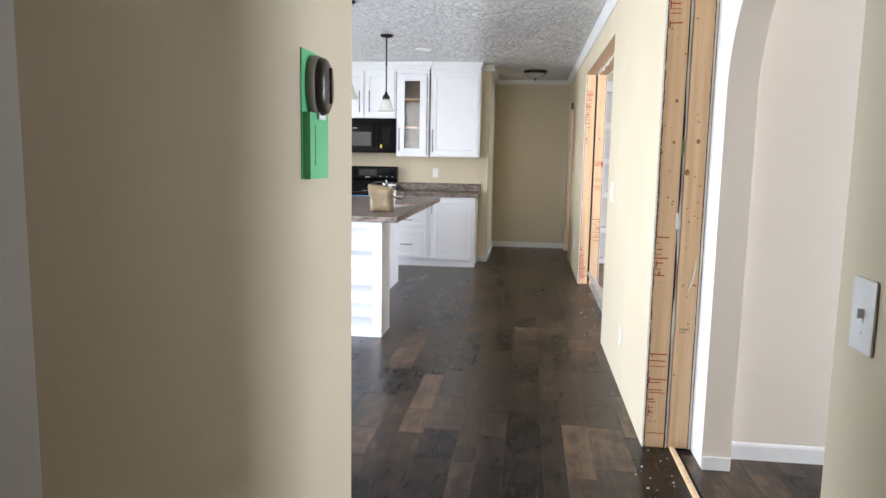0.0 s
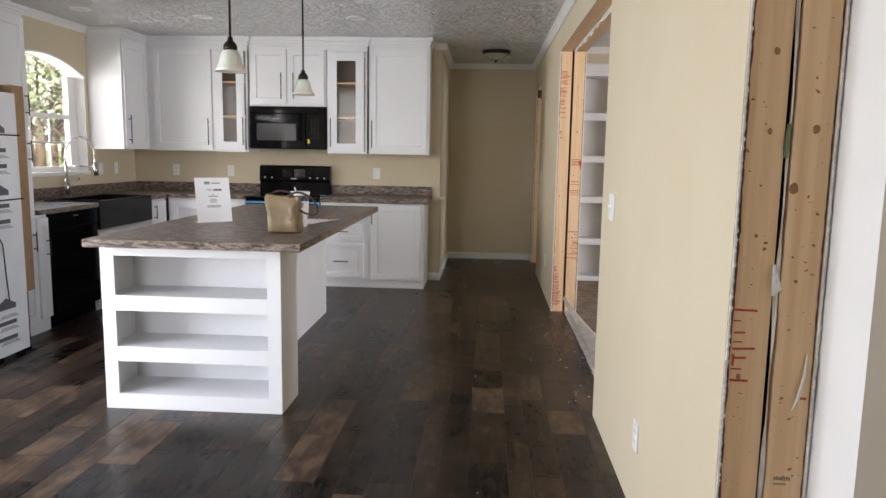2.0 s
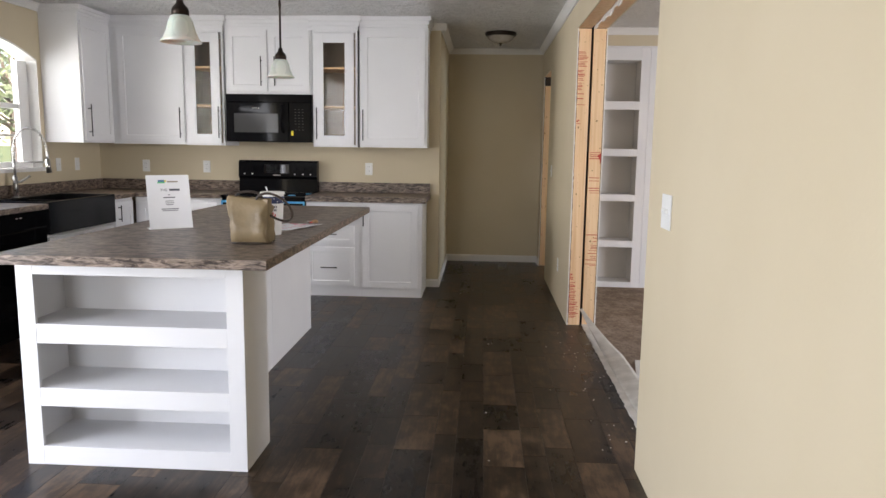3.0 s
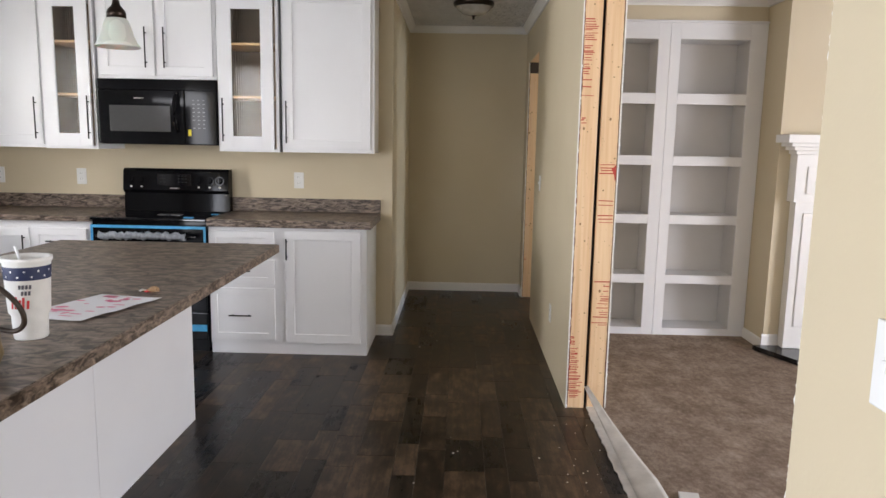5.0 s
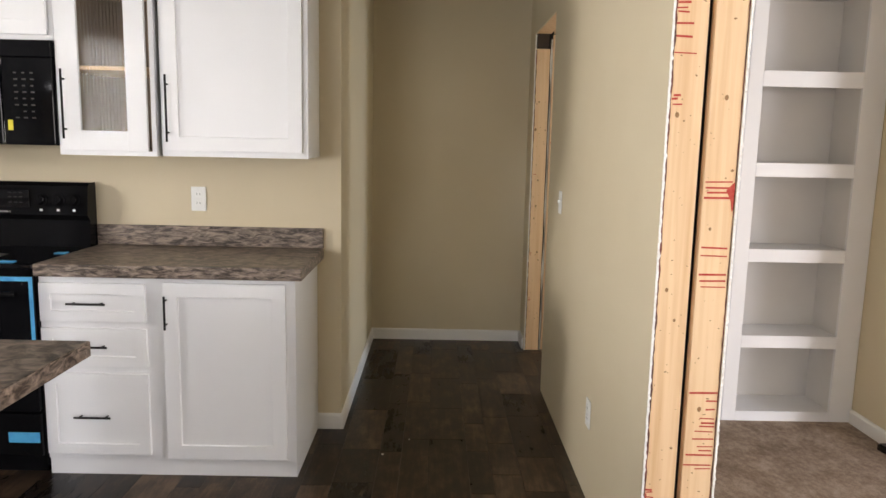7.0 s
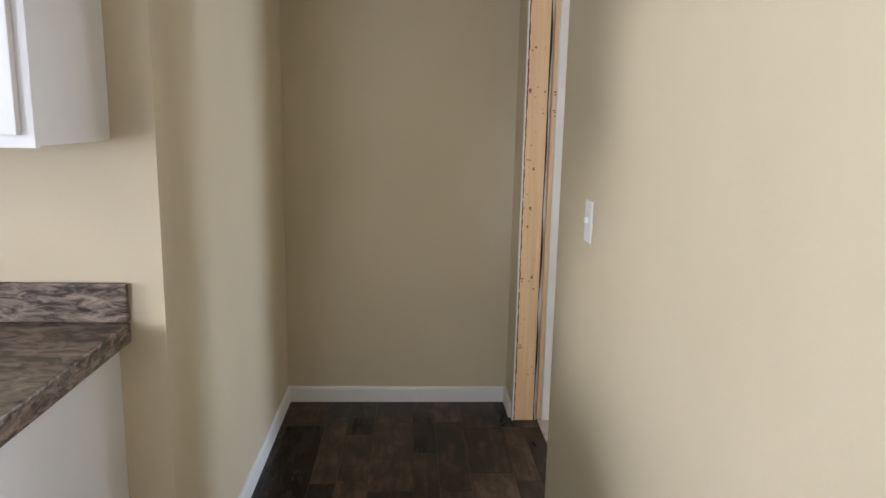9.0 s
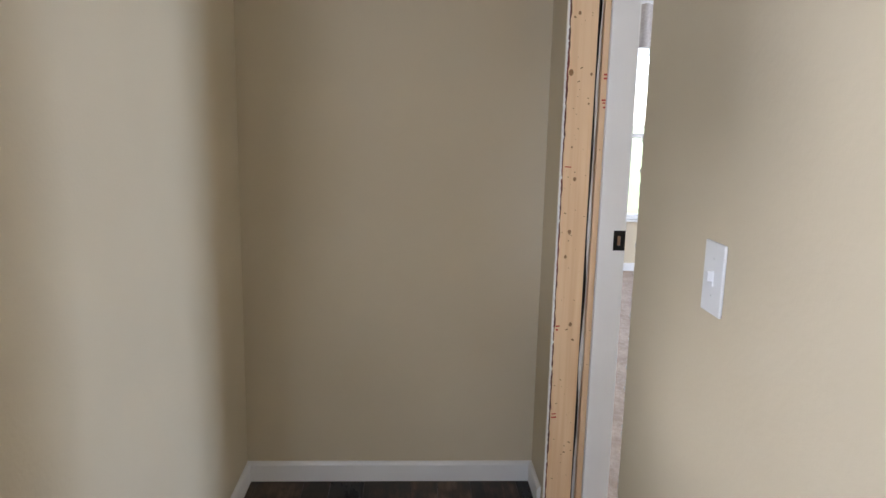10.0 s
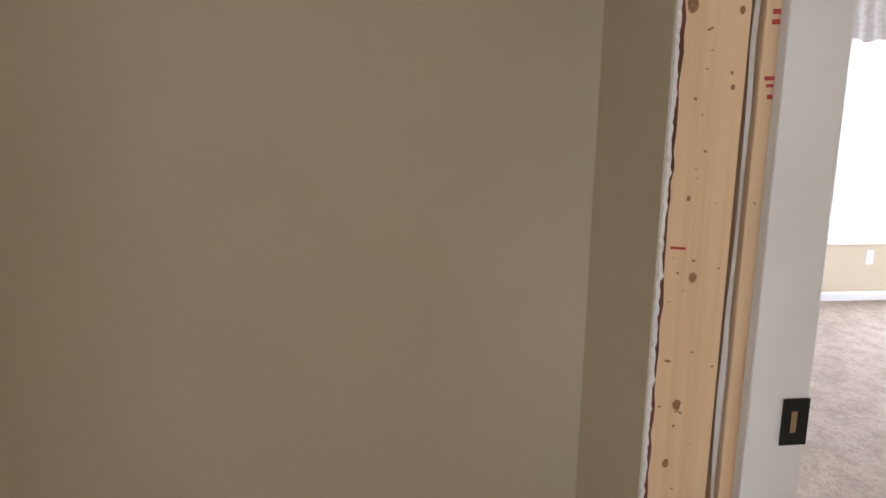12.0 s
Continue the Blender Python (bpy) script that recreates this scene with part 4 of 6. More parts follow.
# ---- microwave oven
mw = thing("microwave_oven", "black over-the-range microwave oven with a curved handle", "microwave oven", pose(-2.284, 8.700, 0))
mwid = 0.796
part("body", box(0, mwid, 0.0, 0.430, 1.385, 1.812, bevel=0.004), BLACK, mw)
part("vent", box(0.002, mwid - 0.002, -0.028, -0.001, 1.744, 1.812, bevel=0.004), BLACK, mw)
dd = part("door", box(0.002, 0.580, -0.030, -0.001, 1.388, 1.741, bevel=0.005), BLACK, mw)
part("window", box(0.078, 0.485, -0.0325, -0.0302, 1.470, 1.640, bevel=0.001), GREYGLASS, dd, "grey mesh door window")
part("badge", box(0.245, 0.31, -0.032, -0.0302, 1.685, 1.691), STEEL, dd, "small silver badge shape")
bm = bmesh.new()
tube(bm, [(0.535, -0.030, 1.475), (0.53, -0.055, 1.49), (0.526, -0.072, 1.54), (0.525, -0.078, 1.60), (0.526, -0.072, 1.66), (0.53, -0.055, 1.71), (0.535, -0.030, 1.722)], 0.013, 10)
part("handle", bm, BLACK, dd)
cp = part("control_panel", box(0.583, mwid - 0.002, -0.029, -0.001, 1.388, 1.741, bevel=0.004), BLACK, mw)
bm = bmesh.new()
for r in range(8):
    for c in range(3):
        if r == 6 and c == 0:
            continue
        x, z = 0.635 + c * 0.034, 1.676 - r * 0.026
        add_box(bm, x, x + 0.012 + 0.004 * (r % 2), -0.0302, -0.0291, z, z + 0.006)
part("keys", bm, GREYGLASS, cp, "grey printed keys")
part("sticker", box(0.602, 0.622, -0.0304, -0.0291, 1.445, 1.487), YELLOW, cp, "small yellow sticker")

# ---- dishwasher
dw = thing("dishwasher", "black built-in dishwasher under the counter", "dishwasher", pose(-3.11, 6.20, 0, 0, 0, 90))
part("body", box(0.0, 0.745, 0.0, 0.58, 0.09, 0.874), BLACK, dw)
part("door", box(0.004, 0.741, -0.022, -0.001, 0.10, 0.745, bevel=0.004), BLACK, dw)
part("control_panel", box(0.004, 0.741, -0.026, -0.001, 0.752, 0.872, bevel=0.004), BLACK, dw)
part("kick_plate", box(0.004, 0.741, 0.03, 0.05, 0.0, 0.089), BLACK, dw)
part("badge", box(0.34, 0.41, -0.0275, -0.0261, 0.835, 0.841), STEEL, dw, "small silver badge shape")

# ---- sink and faucet
sk = thing("kitchen_sink", "black apron-front double sink", "sink", pose(-3.075, 6.96, 0, 0, 0, 90))
sw, sd = 1.09, 0.48
bm = boxes((0.0, sw, 0, 0.03, 0.686, 0.925), (0, 0.03, 0.03, sd, 0.72, 0.925), (sw - 0.03, sw, 0.03, sd, 0.72, 0.925), (0.03, sw - 0.03, sd - 0.03, sd, 0.72, 0.925), (0.5, 0.53, 0.03, sd - 0.03, 0.72, 0.905), (0.03, sw - 0.03, 0.03, sd - 0.03, 0.70, 0.72), bevel=0.006)
part("bowl", bm, SINKBLACK, sk)
fc = thing("faucet", "brushed steel spring pull-down faucet", "faucet", pose(-3.61, 7.47, 0.9145))
bm = cyl(bmesh.new(), (0, 0, 0), (0, 0, 0.012), 0.034, seg=20)
cyl(bm, (0, 0, 0.012), (0, 0, 0.17), 0.019, seg=16)
cyl(bm, (0, 0, 0.17), (0, 0, 0.30), 0.011, seg=12)
part("post", bm, STEEL, fc)
arc = [(0, 0, 0.30 + 0.012 * k) for k in range(8)] + [(0.115 - 0.115 * math.cos(u), 0.02 * u, 0.39 + 0.16 * math.sin(u)) for u in [math.pi * k / 18 for k in range(1, 19)]] + [(0.232, 0.064, 0.39 - 0.02 * k) for k in range(1, 5)]
part("hose", tube(bmesh.new(), arc, 0.007, 8), STEEL, fc)
bm = bmesh.new()
coil = []
for i in range(len(arc) - 1):
    p, q = Vector(arc[i]), Vector(arc[i + 1])
    for s in range(10):
        u = 2 * math.pi * s / 10
        d = (q - p).normalized()
        mm = d.to_track_quat("Z", "Y").to_matrix()
        coil.append(p.lerp(q, s / 10) + mm @ Vector((0.0125 * math.cos(u), 0.0125 * math.sin(u), 0)))
part("spring", tube(bm, coil, 0.0022, 5), STEEL, fc)
bm = cyl(bmesh.new(), (0.232, 0.064, 0.31), (0.240, 0.066, 0.20), 0.016, 0.021, seg=14)
part("spray_head", bm, STEEL, fc)
part("support_arm", tube(bmesh.new(), [(0, 0, 0.285), (0.12, 0.03, 0.285), (0.232, 0.064, 0.285)], 0.006, 8), STEEL, fc)
part("lever", tube(bmesh.new(), [(0, 0, 0.12), (0.03, 0.03, 0.13), (0.075, 0.075, 0.175)], 0.009, 8), STEEL, fc)

# ---- refrigerator with its packing
fr = thing("refrigerator", "black refrigerator with loose packing straps", "refrigerator", pose(-3.03, 4.58, 0, 0, 0, 90))
part("body", box(0, 0.84, 0.0, 0.65, 0.03, 1.80, bevel=0.008), BLACK, fr)
part("door", box(0.003, 0.417, -0.055, -0.002, 0.06, 1.79, bevel=0.01), BLACK, fr)
part("door", box(0.423, 0.837, -0.055, -0.002, 0.06, 1.79, bevel=0.01), BLACK, fr)
for x in (0.385, 0.455):
    part("handle", tube(bmesh.new(), [(x, -0.055, 0.72), (x, -0.10, 0.74), (x, -0.105, 1.1), (x, -0.10, 1.46), (x, -0.055, 1.48)], 0.012, 8), BLACK, fr)
part("foot", box(0.03, 0.81, 0.03, 0.6, 0.0, 0.0295), BLACK, fr)
for z, h in ((1.30, 0.11), (0.52, 0.10)):
    bm = bmesh.new()
    lathe(bm, [(0.001, 0), (0.030, 0.0), (0.033, 0.02), (0.029, h * 0.5), (0.033, h - 0.02), (0.030, h), (0.001, h)], (0.452, -0.106, z), 14)
    part("wrap", bm, FOAM, fr, "white foam wrap on the handle")
pb = thing("packing_board", "white packing board with black printing strapped to the refrigerator", "packing board", pose(-2.905, 5.02, 0.03, 0, 0, 90))
part("board", box(0.0, 0.50, 0.0, 0.024, 0.0, 1.675, bevel=0.003), FOAM, pb)
bm = bmesh.new()
for zc in (0.10, 0.20, 0.85, 0.95, 1.20, 1.30):
    add_box(bm, 0.14, 0.36, -0.0012, 0.0, zc, zc + 0.026)
part("print_bar", bm, INK, pb, "black printed bars")
bm = bmesh.new()
for zc in (0.075, 0.165, 0.245, 0.82, 0.92, 1.165, 1.265):
    for k in range(3):
        add_box(bm, 0.17 + 0.012 * k, 0.39 - 0.02 * k, -0.0012, 0.0, zc + 0.008 * k, zc + 0.008 * k + 0.003)
part("print_lines", bm, INK, pb, "small unreadable print lines")
bm = bmesh.new()
for zc in (0.30, 1.03, 1.42):
    q = [bm.verts.new(c) for c in ((0.14, -0.0013, zc), (0.36, -0.0013, zc), (0.36, -0.0013, zc + 0.03), (0.25, -0.0013, zc + 0.075), (0.14, -0.0013, zc + 0.03))]
    bm.faces.new(q)
part("print_arrow", bm, INK, pb, "black printed arrow shape")


def writing(body, size, m, material, parent, name="writing"):
    cu = bpy.data.curves.new(name, "FONT")
    cu.body, cu.size, cu.align_x, cu.extrude = body, size, "CENTER", 0.0003
    ob = new(name + "_curve", cu)
    me = bpy.data.meshes.new_from_object(ob)
    bpy.data.objects.remove(ob)
    me.materials.append(material)
    o = new(name, me)
    o.parent = parent
    o.matrix_local = m
    return o


writing("44", 0.10, pose(0.20, -0.0012, 1.53, 90, 0, 0), CASERIM, pb)
part("strap", boxes((-0.02, 0.52, -0.005, -0.0015, 1.405, 1.412), (-0.02, 0.52, -0.005, -0.0015, 0.995, 1.003)), BLACK, pb, "black packing strap")
part("cord", tube(bmesh.new(), [(0.20, -0.006, 1.42), (0.05, -0.012, 1.30), (0.09, -0.012, 1.12), (0.20, -0.008, 1.02)], 0.0045, 6), BLACK, pb, "black power cord")
part("cord", tube(bmesh.new(), [(0.22, -0.008, 1.0), (0.10, -0.012, 0.92), (0.24, -0.012, 0.72), (0.26, -0.010, 0.5), (0.28, -0.008, 0.36)], 0.0045, 6), BLACK, pb, "black power cord")
part("cord", tube(bmesh.new(), [(-0.02, -0.02, 1.62), (-0.05, -0.03, 1.3), (-0.03, -0.035, 1.0), (-0.06, -0.03, 0.72), (-0.03, -0.03, 0.62)], 0.018, 8), BLACK, pb, "thick black hose loop")
cbd = thing("cardboard_strip", "brown corrugated cardboard corner strip beside the packing board", "cardboard", pose(-2.93, 5.525, 0.40, 0, 0, 90))
part("sheet", boxes((0.0, 0.14, 0.0, 0.006, 0.0, 1.36), (0.0, 0.006, 0.006, 0.10, 0.0, 1.36), bevel=0.001), CARDBOARD, cbd)
part("fold_foot", box(0.0, 0.05, 0.001, 0.08, -0.40, -0.001), BLACK, cbd, "black plastic shipping foot")

# ---------------------------------------------------------------- window over the sink
wy0, wy1, wz0, wz1 = 6.55, 8.06, 1.14, 2.17
wc, wh = (wy0 + wy1) / 2, (wy1 - wy0) / 2


def arc_z(y, drop=0.143):
    return wz1 - drop * ((y - wc) / wh) ** 2


bm = bmesh.new()
N = 24
ys = [wy0 + (wy1 - wy0) * k / N for k in range(N + 1)]
for x in (XL - 0.15, XL):
    for p, q in zip(ys, ys[1:]):
        bm.faces.new([bm.verts.new(c) for c in ((x, p, arc_z(p)), (x, q, arc_z(q)), (x, q, wz1), (x, p, wz1))])
structure("window_arch_infill", bm, WALL, "beige wall above the arched window head")
bm = bmesh.new()
for p, q in zip(ys, ys[1:]):
    f = bm.faces.new([bm.verts.new(c) for c in ((XL + 0.004, p, arc_z(p) - 0.006), (XL + 0.004, q, arc_z(q) - 0.006), (XL - 0.15, q, arc_z(q) - 0.006), (XL - 0.15, p, arc_z(p) - 0.006))])
    f = bm.faces.new([bm.verts.new(c) for c in ((XL + 0.004, p, arc_z(p) - 0.006), (XL + 0.004, p, arc_z(p) + 0.008), (XL + 0.004, q, arc_z(q) + 0.008), (XL + 0.004, q, arc_z(q) - 0.006))])
bmesh.ops.remove_doubles(bm, verts=bm.verts, dist=0.0002)
win = thing("window_1", "arched white window with grilles above the sink", "window", pose(0, 0, 0), kind="structure")
part("head_lining", bm, WHITE, win)
part("window_sill", box(XL - 0.15, XL + 0.018, wy0 - 0.02, wy1 + 0.02, wz0 - 0.03, wz0 + 0.004, bevel=0.003), WHITE, win)
for p in (wy0, wy1 - 0.008):
    part("jamb_lining", box(XL - 0.15, XL + 0.004, p, p + 0.008, wz0 + 0.005, arc_z(wy1) - 0.004), WHITE, win)
gx = XL - 0.105
bm = boxes((gx - 0.025, gx + 0.025, wy0 + 0.009, wy0 + 0.16, wz0 + 0.005, 2.02), (gx - 0.025, gx + 0.025, wy1 - 0.16, wy1 - 0.009, wz0 + 0.005, 2.02), (gx - 0.025, gx + 0.025, wy0 + 0.16, wy1 - 0.16, wz0 + 0.005, wz0 + 0.05), bevel=0.003)
part("window_frame", bm, WHITE, win)
part("meeting_rail", box(gx - 0.02, gx + 0.02, wy0 + 0.16, wy1 - 0.16, 1.625, 1.665, bevel=0.003), WHITE, win)
for p in (6.94, 7.26, 7.583):
    part("muntin", box(gx - 0.007, gx + 0.004, p - 0.009, p + 0.009, wz0 + 0.05, 1.625), WHITE, win)
part("muntin", box(gx - 0.0065, gx + 0.0045, wy0 + 0.16, wy1 - 0.16, 1.398, 1.416), WHITE, win)
part("pane", box(gx - 0.012, gx - 0.008, wy0 + 0.16, wy1 - 0.16, wz0 + 0.05, 2.16), PANE, win).visible_shadow = False

# ---------------------------------------------------------------- lamps


def pendant(x, y):
    t = thing("pendant_lamp", "bronze rod pendant lamp with a white frosted glass shade", "pendant lamp", pose(x, y, 0), "pendant lamps over the island")
    part("canopy", lathe(bmesh.new(), [(0.001, 0.0), (0.062, 0.0), (0.062, -0.012), (0.045, -0.022), (0.012, -0.026), (0.001, -0.03)], (0, 0, CH - 0.001)), BRONZE, t)
    bm = cyl(bmesh.new(), (0, 0, 1.955), (0, 0, CH - 0.025), 0.0065, seg=10)
    cyl(bm, (0, 0, 2.215), (0, 0, 2.24), 0.009, seg=10)
    part("rod", bm, BRONZE, t)
    part("socket", lathe(bmesh.new(), [(0.001, 0.07), (0.012, 0.07), (0.016, 0.05), (0.032, 0.032), (0.036, 0.02), (0.036, 0.0), (0.001, 0.0)], (0, 0, 1.893)), BRONZE, t)
    prof = [(0.030, 0.0), (0.042, -0.010), (0.052, -0.034), (0.060, -0.066), (0.073, -0.096), (0.086, -0.112), (0.083, -0.1145), (0.070, -0.098), (0.056, -0.068), (0.048, -0.036), (0.038, -0.013), (0.027, -0.003)]
    part("shade", lathe(bmesh.new(), prof, (0, 0, 1.897), 36), FROST, t, "white frosted bell glass")
    part("bulb", lathe(bmesh.new(), [(0.012, 0.0), (0.014, -0.02), (0.028, -0.05), (0.030, -0.07), (0.020, -0.09), (0.001, -0.097)], (0, 0, 1.895), 16), FROST, t)
    return t


pendant(-1.232, 4.725)
pendant(-1.232, 6.475)
hl = thing("ceiling_lamp", "bronze flush ceiling lamp with a frosted glass bowl and finial", "ceiling lamp", pose(0.212, 9.71, 0))
part("pan", lathe(bmesh.new(), [(0.001, 0), (0.155, 0), (0.158, -0.012), (0.150, -0.034), (0.142, -0.038), (0.001, -0.038)], (0, 0, CH - 0.001), 36), BRONZE, hl)
part("bowl", lathe(bmesh.new(), [(0.138, -0.039), (0.122, -0.062), (0.090, -0.085), (0.05, -0.098), (0.001, -0.102)], (0, 0, CH - 0.001), 36), ALABASTER, hl)
part("finial", lathe(bmesh.new(), [(0.001, -0.100), (0.014, -0.100), (0.016, -0.106), (0.008, -0.114), (0.011, -0.122), (0.001, -0.132)], (0, 0, CH - 0.001), 16), BRONZE, hl)
for x, y in ((-1.0, 7.52), (-2.315, 7.48), (-3.23, 7.12)):
    t = thing("recessed_light", "white recessed ceiling downlight, switched off", "ceiling light", pose(x, y, CH), "recessed ceiling lights")
    part("trim_ring", lathe(bmesh.new(), [(0.088, -0.0005), (0.086, -0.007), (0.066, -0.008), (0.060, -0.001)], (0, 0, 0), 32), WHITE, t)
    part("lens", lathe(bmesh.new(), [(0.061, -0.002), (0.030, -0.0022), (0.001, -0.0023)], (0, 0, 0), 24), FROST, t)

# ---------------------------------------------------------------- switches and outlets


def wall_plate(m, kind, w=0.072, h=0.116):
    """A cover plate whose face looks along local -y."""
    nm, lb = {"switch": ("light_switch", "white plastic toggle light switch on the wall"), "double": ("light_switch", "white plastic double toggle switch on the wall"), "outlet": ("wall_outlet", "white plastic wall outlet cover")}[kind]
    t = thing(nm, lb, "light switch" if kind != "outlet" else "wall outlet", m)
    part("plate", box(-w / 2, w / 2, -0.006, -0.0004, -h / 2, h / 2, bevel=0.003), PLASTIC, t)
    if kind == "outlet":
        for z in (0.021, -0.021):
            soc = part("socket", box(-0.017, 0.017, -0.0078, -0.0058, z - 0.014, z + 0.014, bevel=0.0009), PLASTIC, t)
            # raised bars; the shade inside the slots is painted on them
            part("slot", boxes((-0.008, -0.006, -0.0083, -0.0078, z - 0.003, z + 0.006), (0.006, 0.008, -0.0083, -0.0078, z - 0.003, z + 0.006)), CAVITY_SHADE, soc)
    else:
        for x in ((0,) if kind == "switch" else (-0.023, 0.023)):
            part("toggle", boxes((x - 0.005, x + 0.005, -0.016, -0.0058, -0.004, 0.012), (x - 0.006, x + 0.006, -0.0075, -0.0058, -0.013, 0.013), bevel=0.001), PLASTIC, t)
        for z in (0.030, -0.030):
            part("screw", cyl(bmesh.new(), (0, -0.0058, z), (0, -0.0068, z), 0.003, seg=8), PLASTIC, t)
    return t


E_ = -90   # faces the kitchen from the double wall
wall_plate(pose(XR, 4.250, 1.134, 0, 0, E_), "double", 0.128, 0.128)
wall_plate(pose(XR, 9.382, 1.144, 0, 0, E_), "switch")
wall_plate(pose(XR, -0.066, 1.099, 0, 0, E_), "switch", 0.082, 0.128)
wall_plate(pose(XR, 8.373, 0.356, 0, 0, E_), "outlet")
wall_plate(pose(XR, 3.373, 0.315, 0, 0, E_), "outlet")
for x, k in ((-1.035, "outlet"), (-2.63, "outlet"), (-3.236, "outlet")):
    wall_plate(pose(x, YB, 1.142, 0, 0, 0), k)
for y in (8.32, 8.66):
    wall_plate(pose(XL, y, 1.16, 0, 0, 90), "switch")
wall_plate(pose(4.62, 15.62, 0.36), "outlet")

def smooth_path(pts, n=6):
    """Rounds a path of few points."""
    pts = [Vector(p) for p in pts]
    out = []
    for i in range(len(pts) - 1):
        p0, p1, p2, p3 = pts[max(i - 1, 0)], pts[i], pts[i + 1], pts[min(i + 2, len(pts) - 1)]
        for k in range(n):
            t = k / n
            out.append(0.5 * (2 * p1 + (p2 - p0) * t + (2 * p0 - 5 * p1 + 4 * p2 - p3) * t * t + (3 * p1 - p0 - 3 * p2 + p3) * t ** 3))
    return out + [pts[-1]]


# ---------------------------------------------------------------- on the island
bag = thing("handbag", "olive tan leather tote bag with dark handles", "handbag", pose(-0.974, 4.840, 0.9167, 0, 0, 3))
bm = bmesh.new()
secs = [(0.0, 0.086, 0.050, 0.0), (0.008, 0.090, 0.057, 0.0), (0.030, 0.091, 0.063, -0.001), (0.056, 0.088, 0.061, -0.003), (0.082, 0.087, 0.057, -0.006), (0.108, 0.088, 0.051, -0.008), (0.134, 0.090, 0.044, -0.010), (0.160, 0.092, 0.036, -0.012), (0.184, 0.093, 0.027, -0.014), (0.200, 0.093, 0.020, -0.015), (0.207, 0.092, 0.017, -0.015)]
SEG = 48
rings = []
for z, hx, hy, off in secs:
    ring = []
    for k in range(SEG):
        u = 2 * math.pi * k / SEG
        c, s = math.cos(u), math.sin(u)
        e = 0.32
        x, y = hx * math.copysign(abs(c) ** e, c), hy * math.copysign(abs(s) ** e, s)
        fold = (noise.noise(Vector((x * 22 + z * 30, y * 9, z * 14 + 3))) * 0.020 + noise.noise(Vector((x * 55, 1.7, z * 40))) * 0.007) * (min(1, z / 0.05) if z < 0.19 else 0.5)
        slack = 0.030 * max(0, x / hx - 0.1) * math.sin(z * 52 + x * 30) * min(1, z / 0.04)
        ring.append(bm.verts.new((x + off + fold * 0.5, y + math.copysign(fold, y) + math.copysign(slack, y), z - (0.008 * (x / hx) if z > 0.17 else 0))))
    rings.append(ring)
for p, q in zip(rings, rings[1:]):
    for k in range(SEG):
        f = bm.faces.new((p[k], p[(k + 1) % SEG], q[(k + 1) % SEG], q[k]))
        f.smooth = True
bm.faces.new(list(reversed(rings[0])))
inner = [bm.verts.new((v.co.x * 0.95, v.co.y * 0.9, v.co.z - 0.05)) for v in rings[-1]]
for k in range(SEG):
    bm.faces.new((rings[-1][k], rings[-1][(k + 1) % SEG], inner[(k + 1) % SEG], inner[k]))
bm.faces.new(inner)
part("body", bm, LEATHER, bag)
part("base_piping", tube(bmesh.new(), [(0.088 * math.copysign(abs(math.cos(u)) ** 0.45, math.cos(u)), 0.061 * math.copysign(abs(math.sin(u)) ** 0.45, math.sin(u)), 0.006) for u in [2 * math.pi * k / 40 for k in range(41)]], 0.004, 6), DARKLEATHER, bag, "dark leather piping")
part("handle", tube(bmesh.new(), smooth_path([(0.020, -0.018, 0.180), (0.036, -0.030, 0.214), (0.085, -0.036, 0.226), (0.140, -0.030, 0.203), (0.176, -0.020, 0.160), (0.180, -0.012, 0.122), (0.155, -0.006, 0.102), (0.115, -0.004, 0.108), (0.078, -0.004, 0.126)]), 0.0058, 8), DARKLEATHER, bag, "dark leather handle drooping to the side")
part("handle", tube(bmesh.new(), smooth_path([(-0.085, 0.016, 0.190), (-0.070, 0.022, 0.220), (-0.030, 0.024, 0.230), (0.020, 0.022, 0.222), (0.050, 0.016, 0.190)]), 0.0058, 8), DARKLEATHER, bag, "dark leather handle")

cup = thing("foam_cup", "white foam cup with navy star band and red letters", "cup", pose(-0.974, 5.200, 0.9167) @ Matrix.Scale(1.06, 4))
part("body", lathe(bmesh.new(), [(0.001, 0.0), (0.036, 0.0), (0.038, 0.004), (0.040, 0.058), (0.046, 0.066), (0.052, 0.185), (0.056, 0.192), (0.056, 0.200), (0.050, 0.200), (0.046, 0.19), (0.040, 0.08), (0.001, 0.078)], (0, 0, 0), 32), FOAMCUP, cup)
part("navy_band", lathe(bmesh.new(), [(0.0503, 0.148), (0.0508, 0.150), (0.0526, 0.178), (0.0523, 0.180)], (0, 0, 0), 32), NAVY, cup, "navy band with white stars")
bm = bmesh.new()
for k in range(22):
    u = 2 * math.pi * k / 22
    z = 0.157 if k % 2 else 0.170
    r = 0.0512 + (z - 0.148) * 0.06 + 0.0009
    q = []
    for j in range(10):
        rr = 0.0035 if j % 2 == 0 else 0.0015
        v = math.pi / 2 + math.pi * j / 5
        du, dz = rr * math.cos(v), rr * math.sin(v)
        q.append(bm.verts.new((r * math.cos(u + du / r), r * math.sin(u + du / r), z + dz)))
    bm.faces.new(q)
part("stars", bm, PAPER, cup, "small white stars")
bm = bmesh.new()
for k, (u0, h) in enumerate(((-1.9, 0.024), (-1.7, 0.030), (-1.52, 0.022), (-1.35, 0.028), (-1.15, 0.02))):
    r = 0.0482
    q = [bm.verts.new((r * math.cos(u) , r * math.sin(u), z)) for u, z in ((u0, 0.080), (u0 + 0.11, 0.080), (u0 + 0.15, 0.080 + h), (u0 + 0.04, 0.080 + h))]
    bm.faces.new(q)
part("red_letters", bm, REDINK, cup, "red printed letter shapes")
bm = bmesh.new()
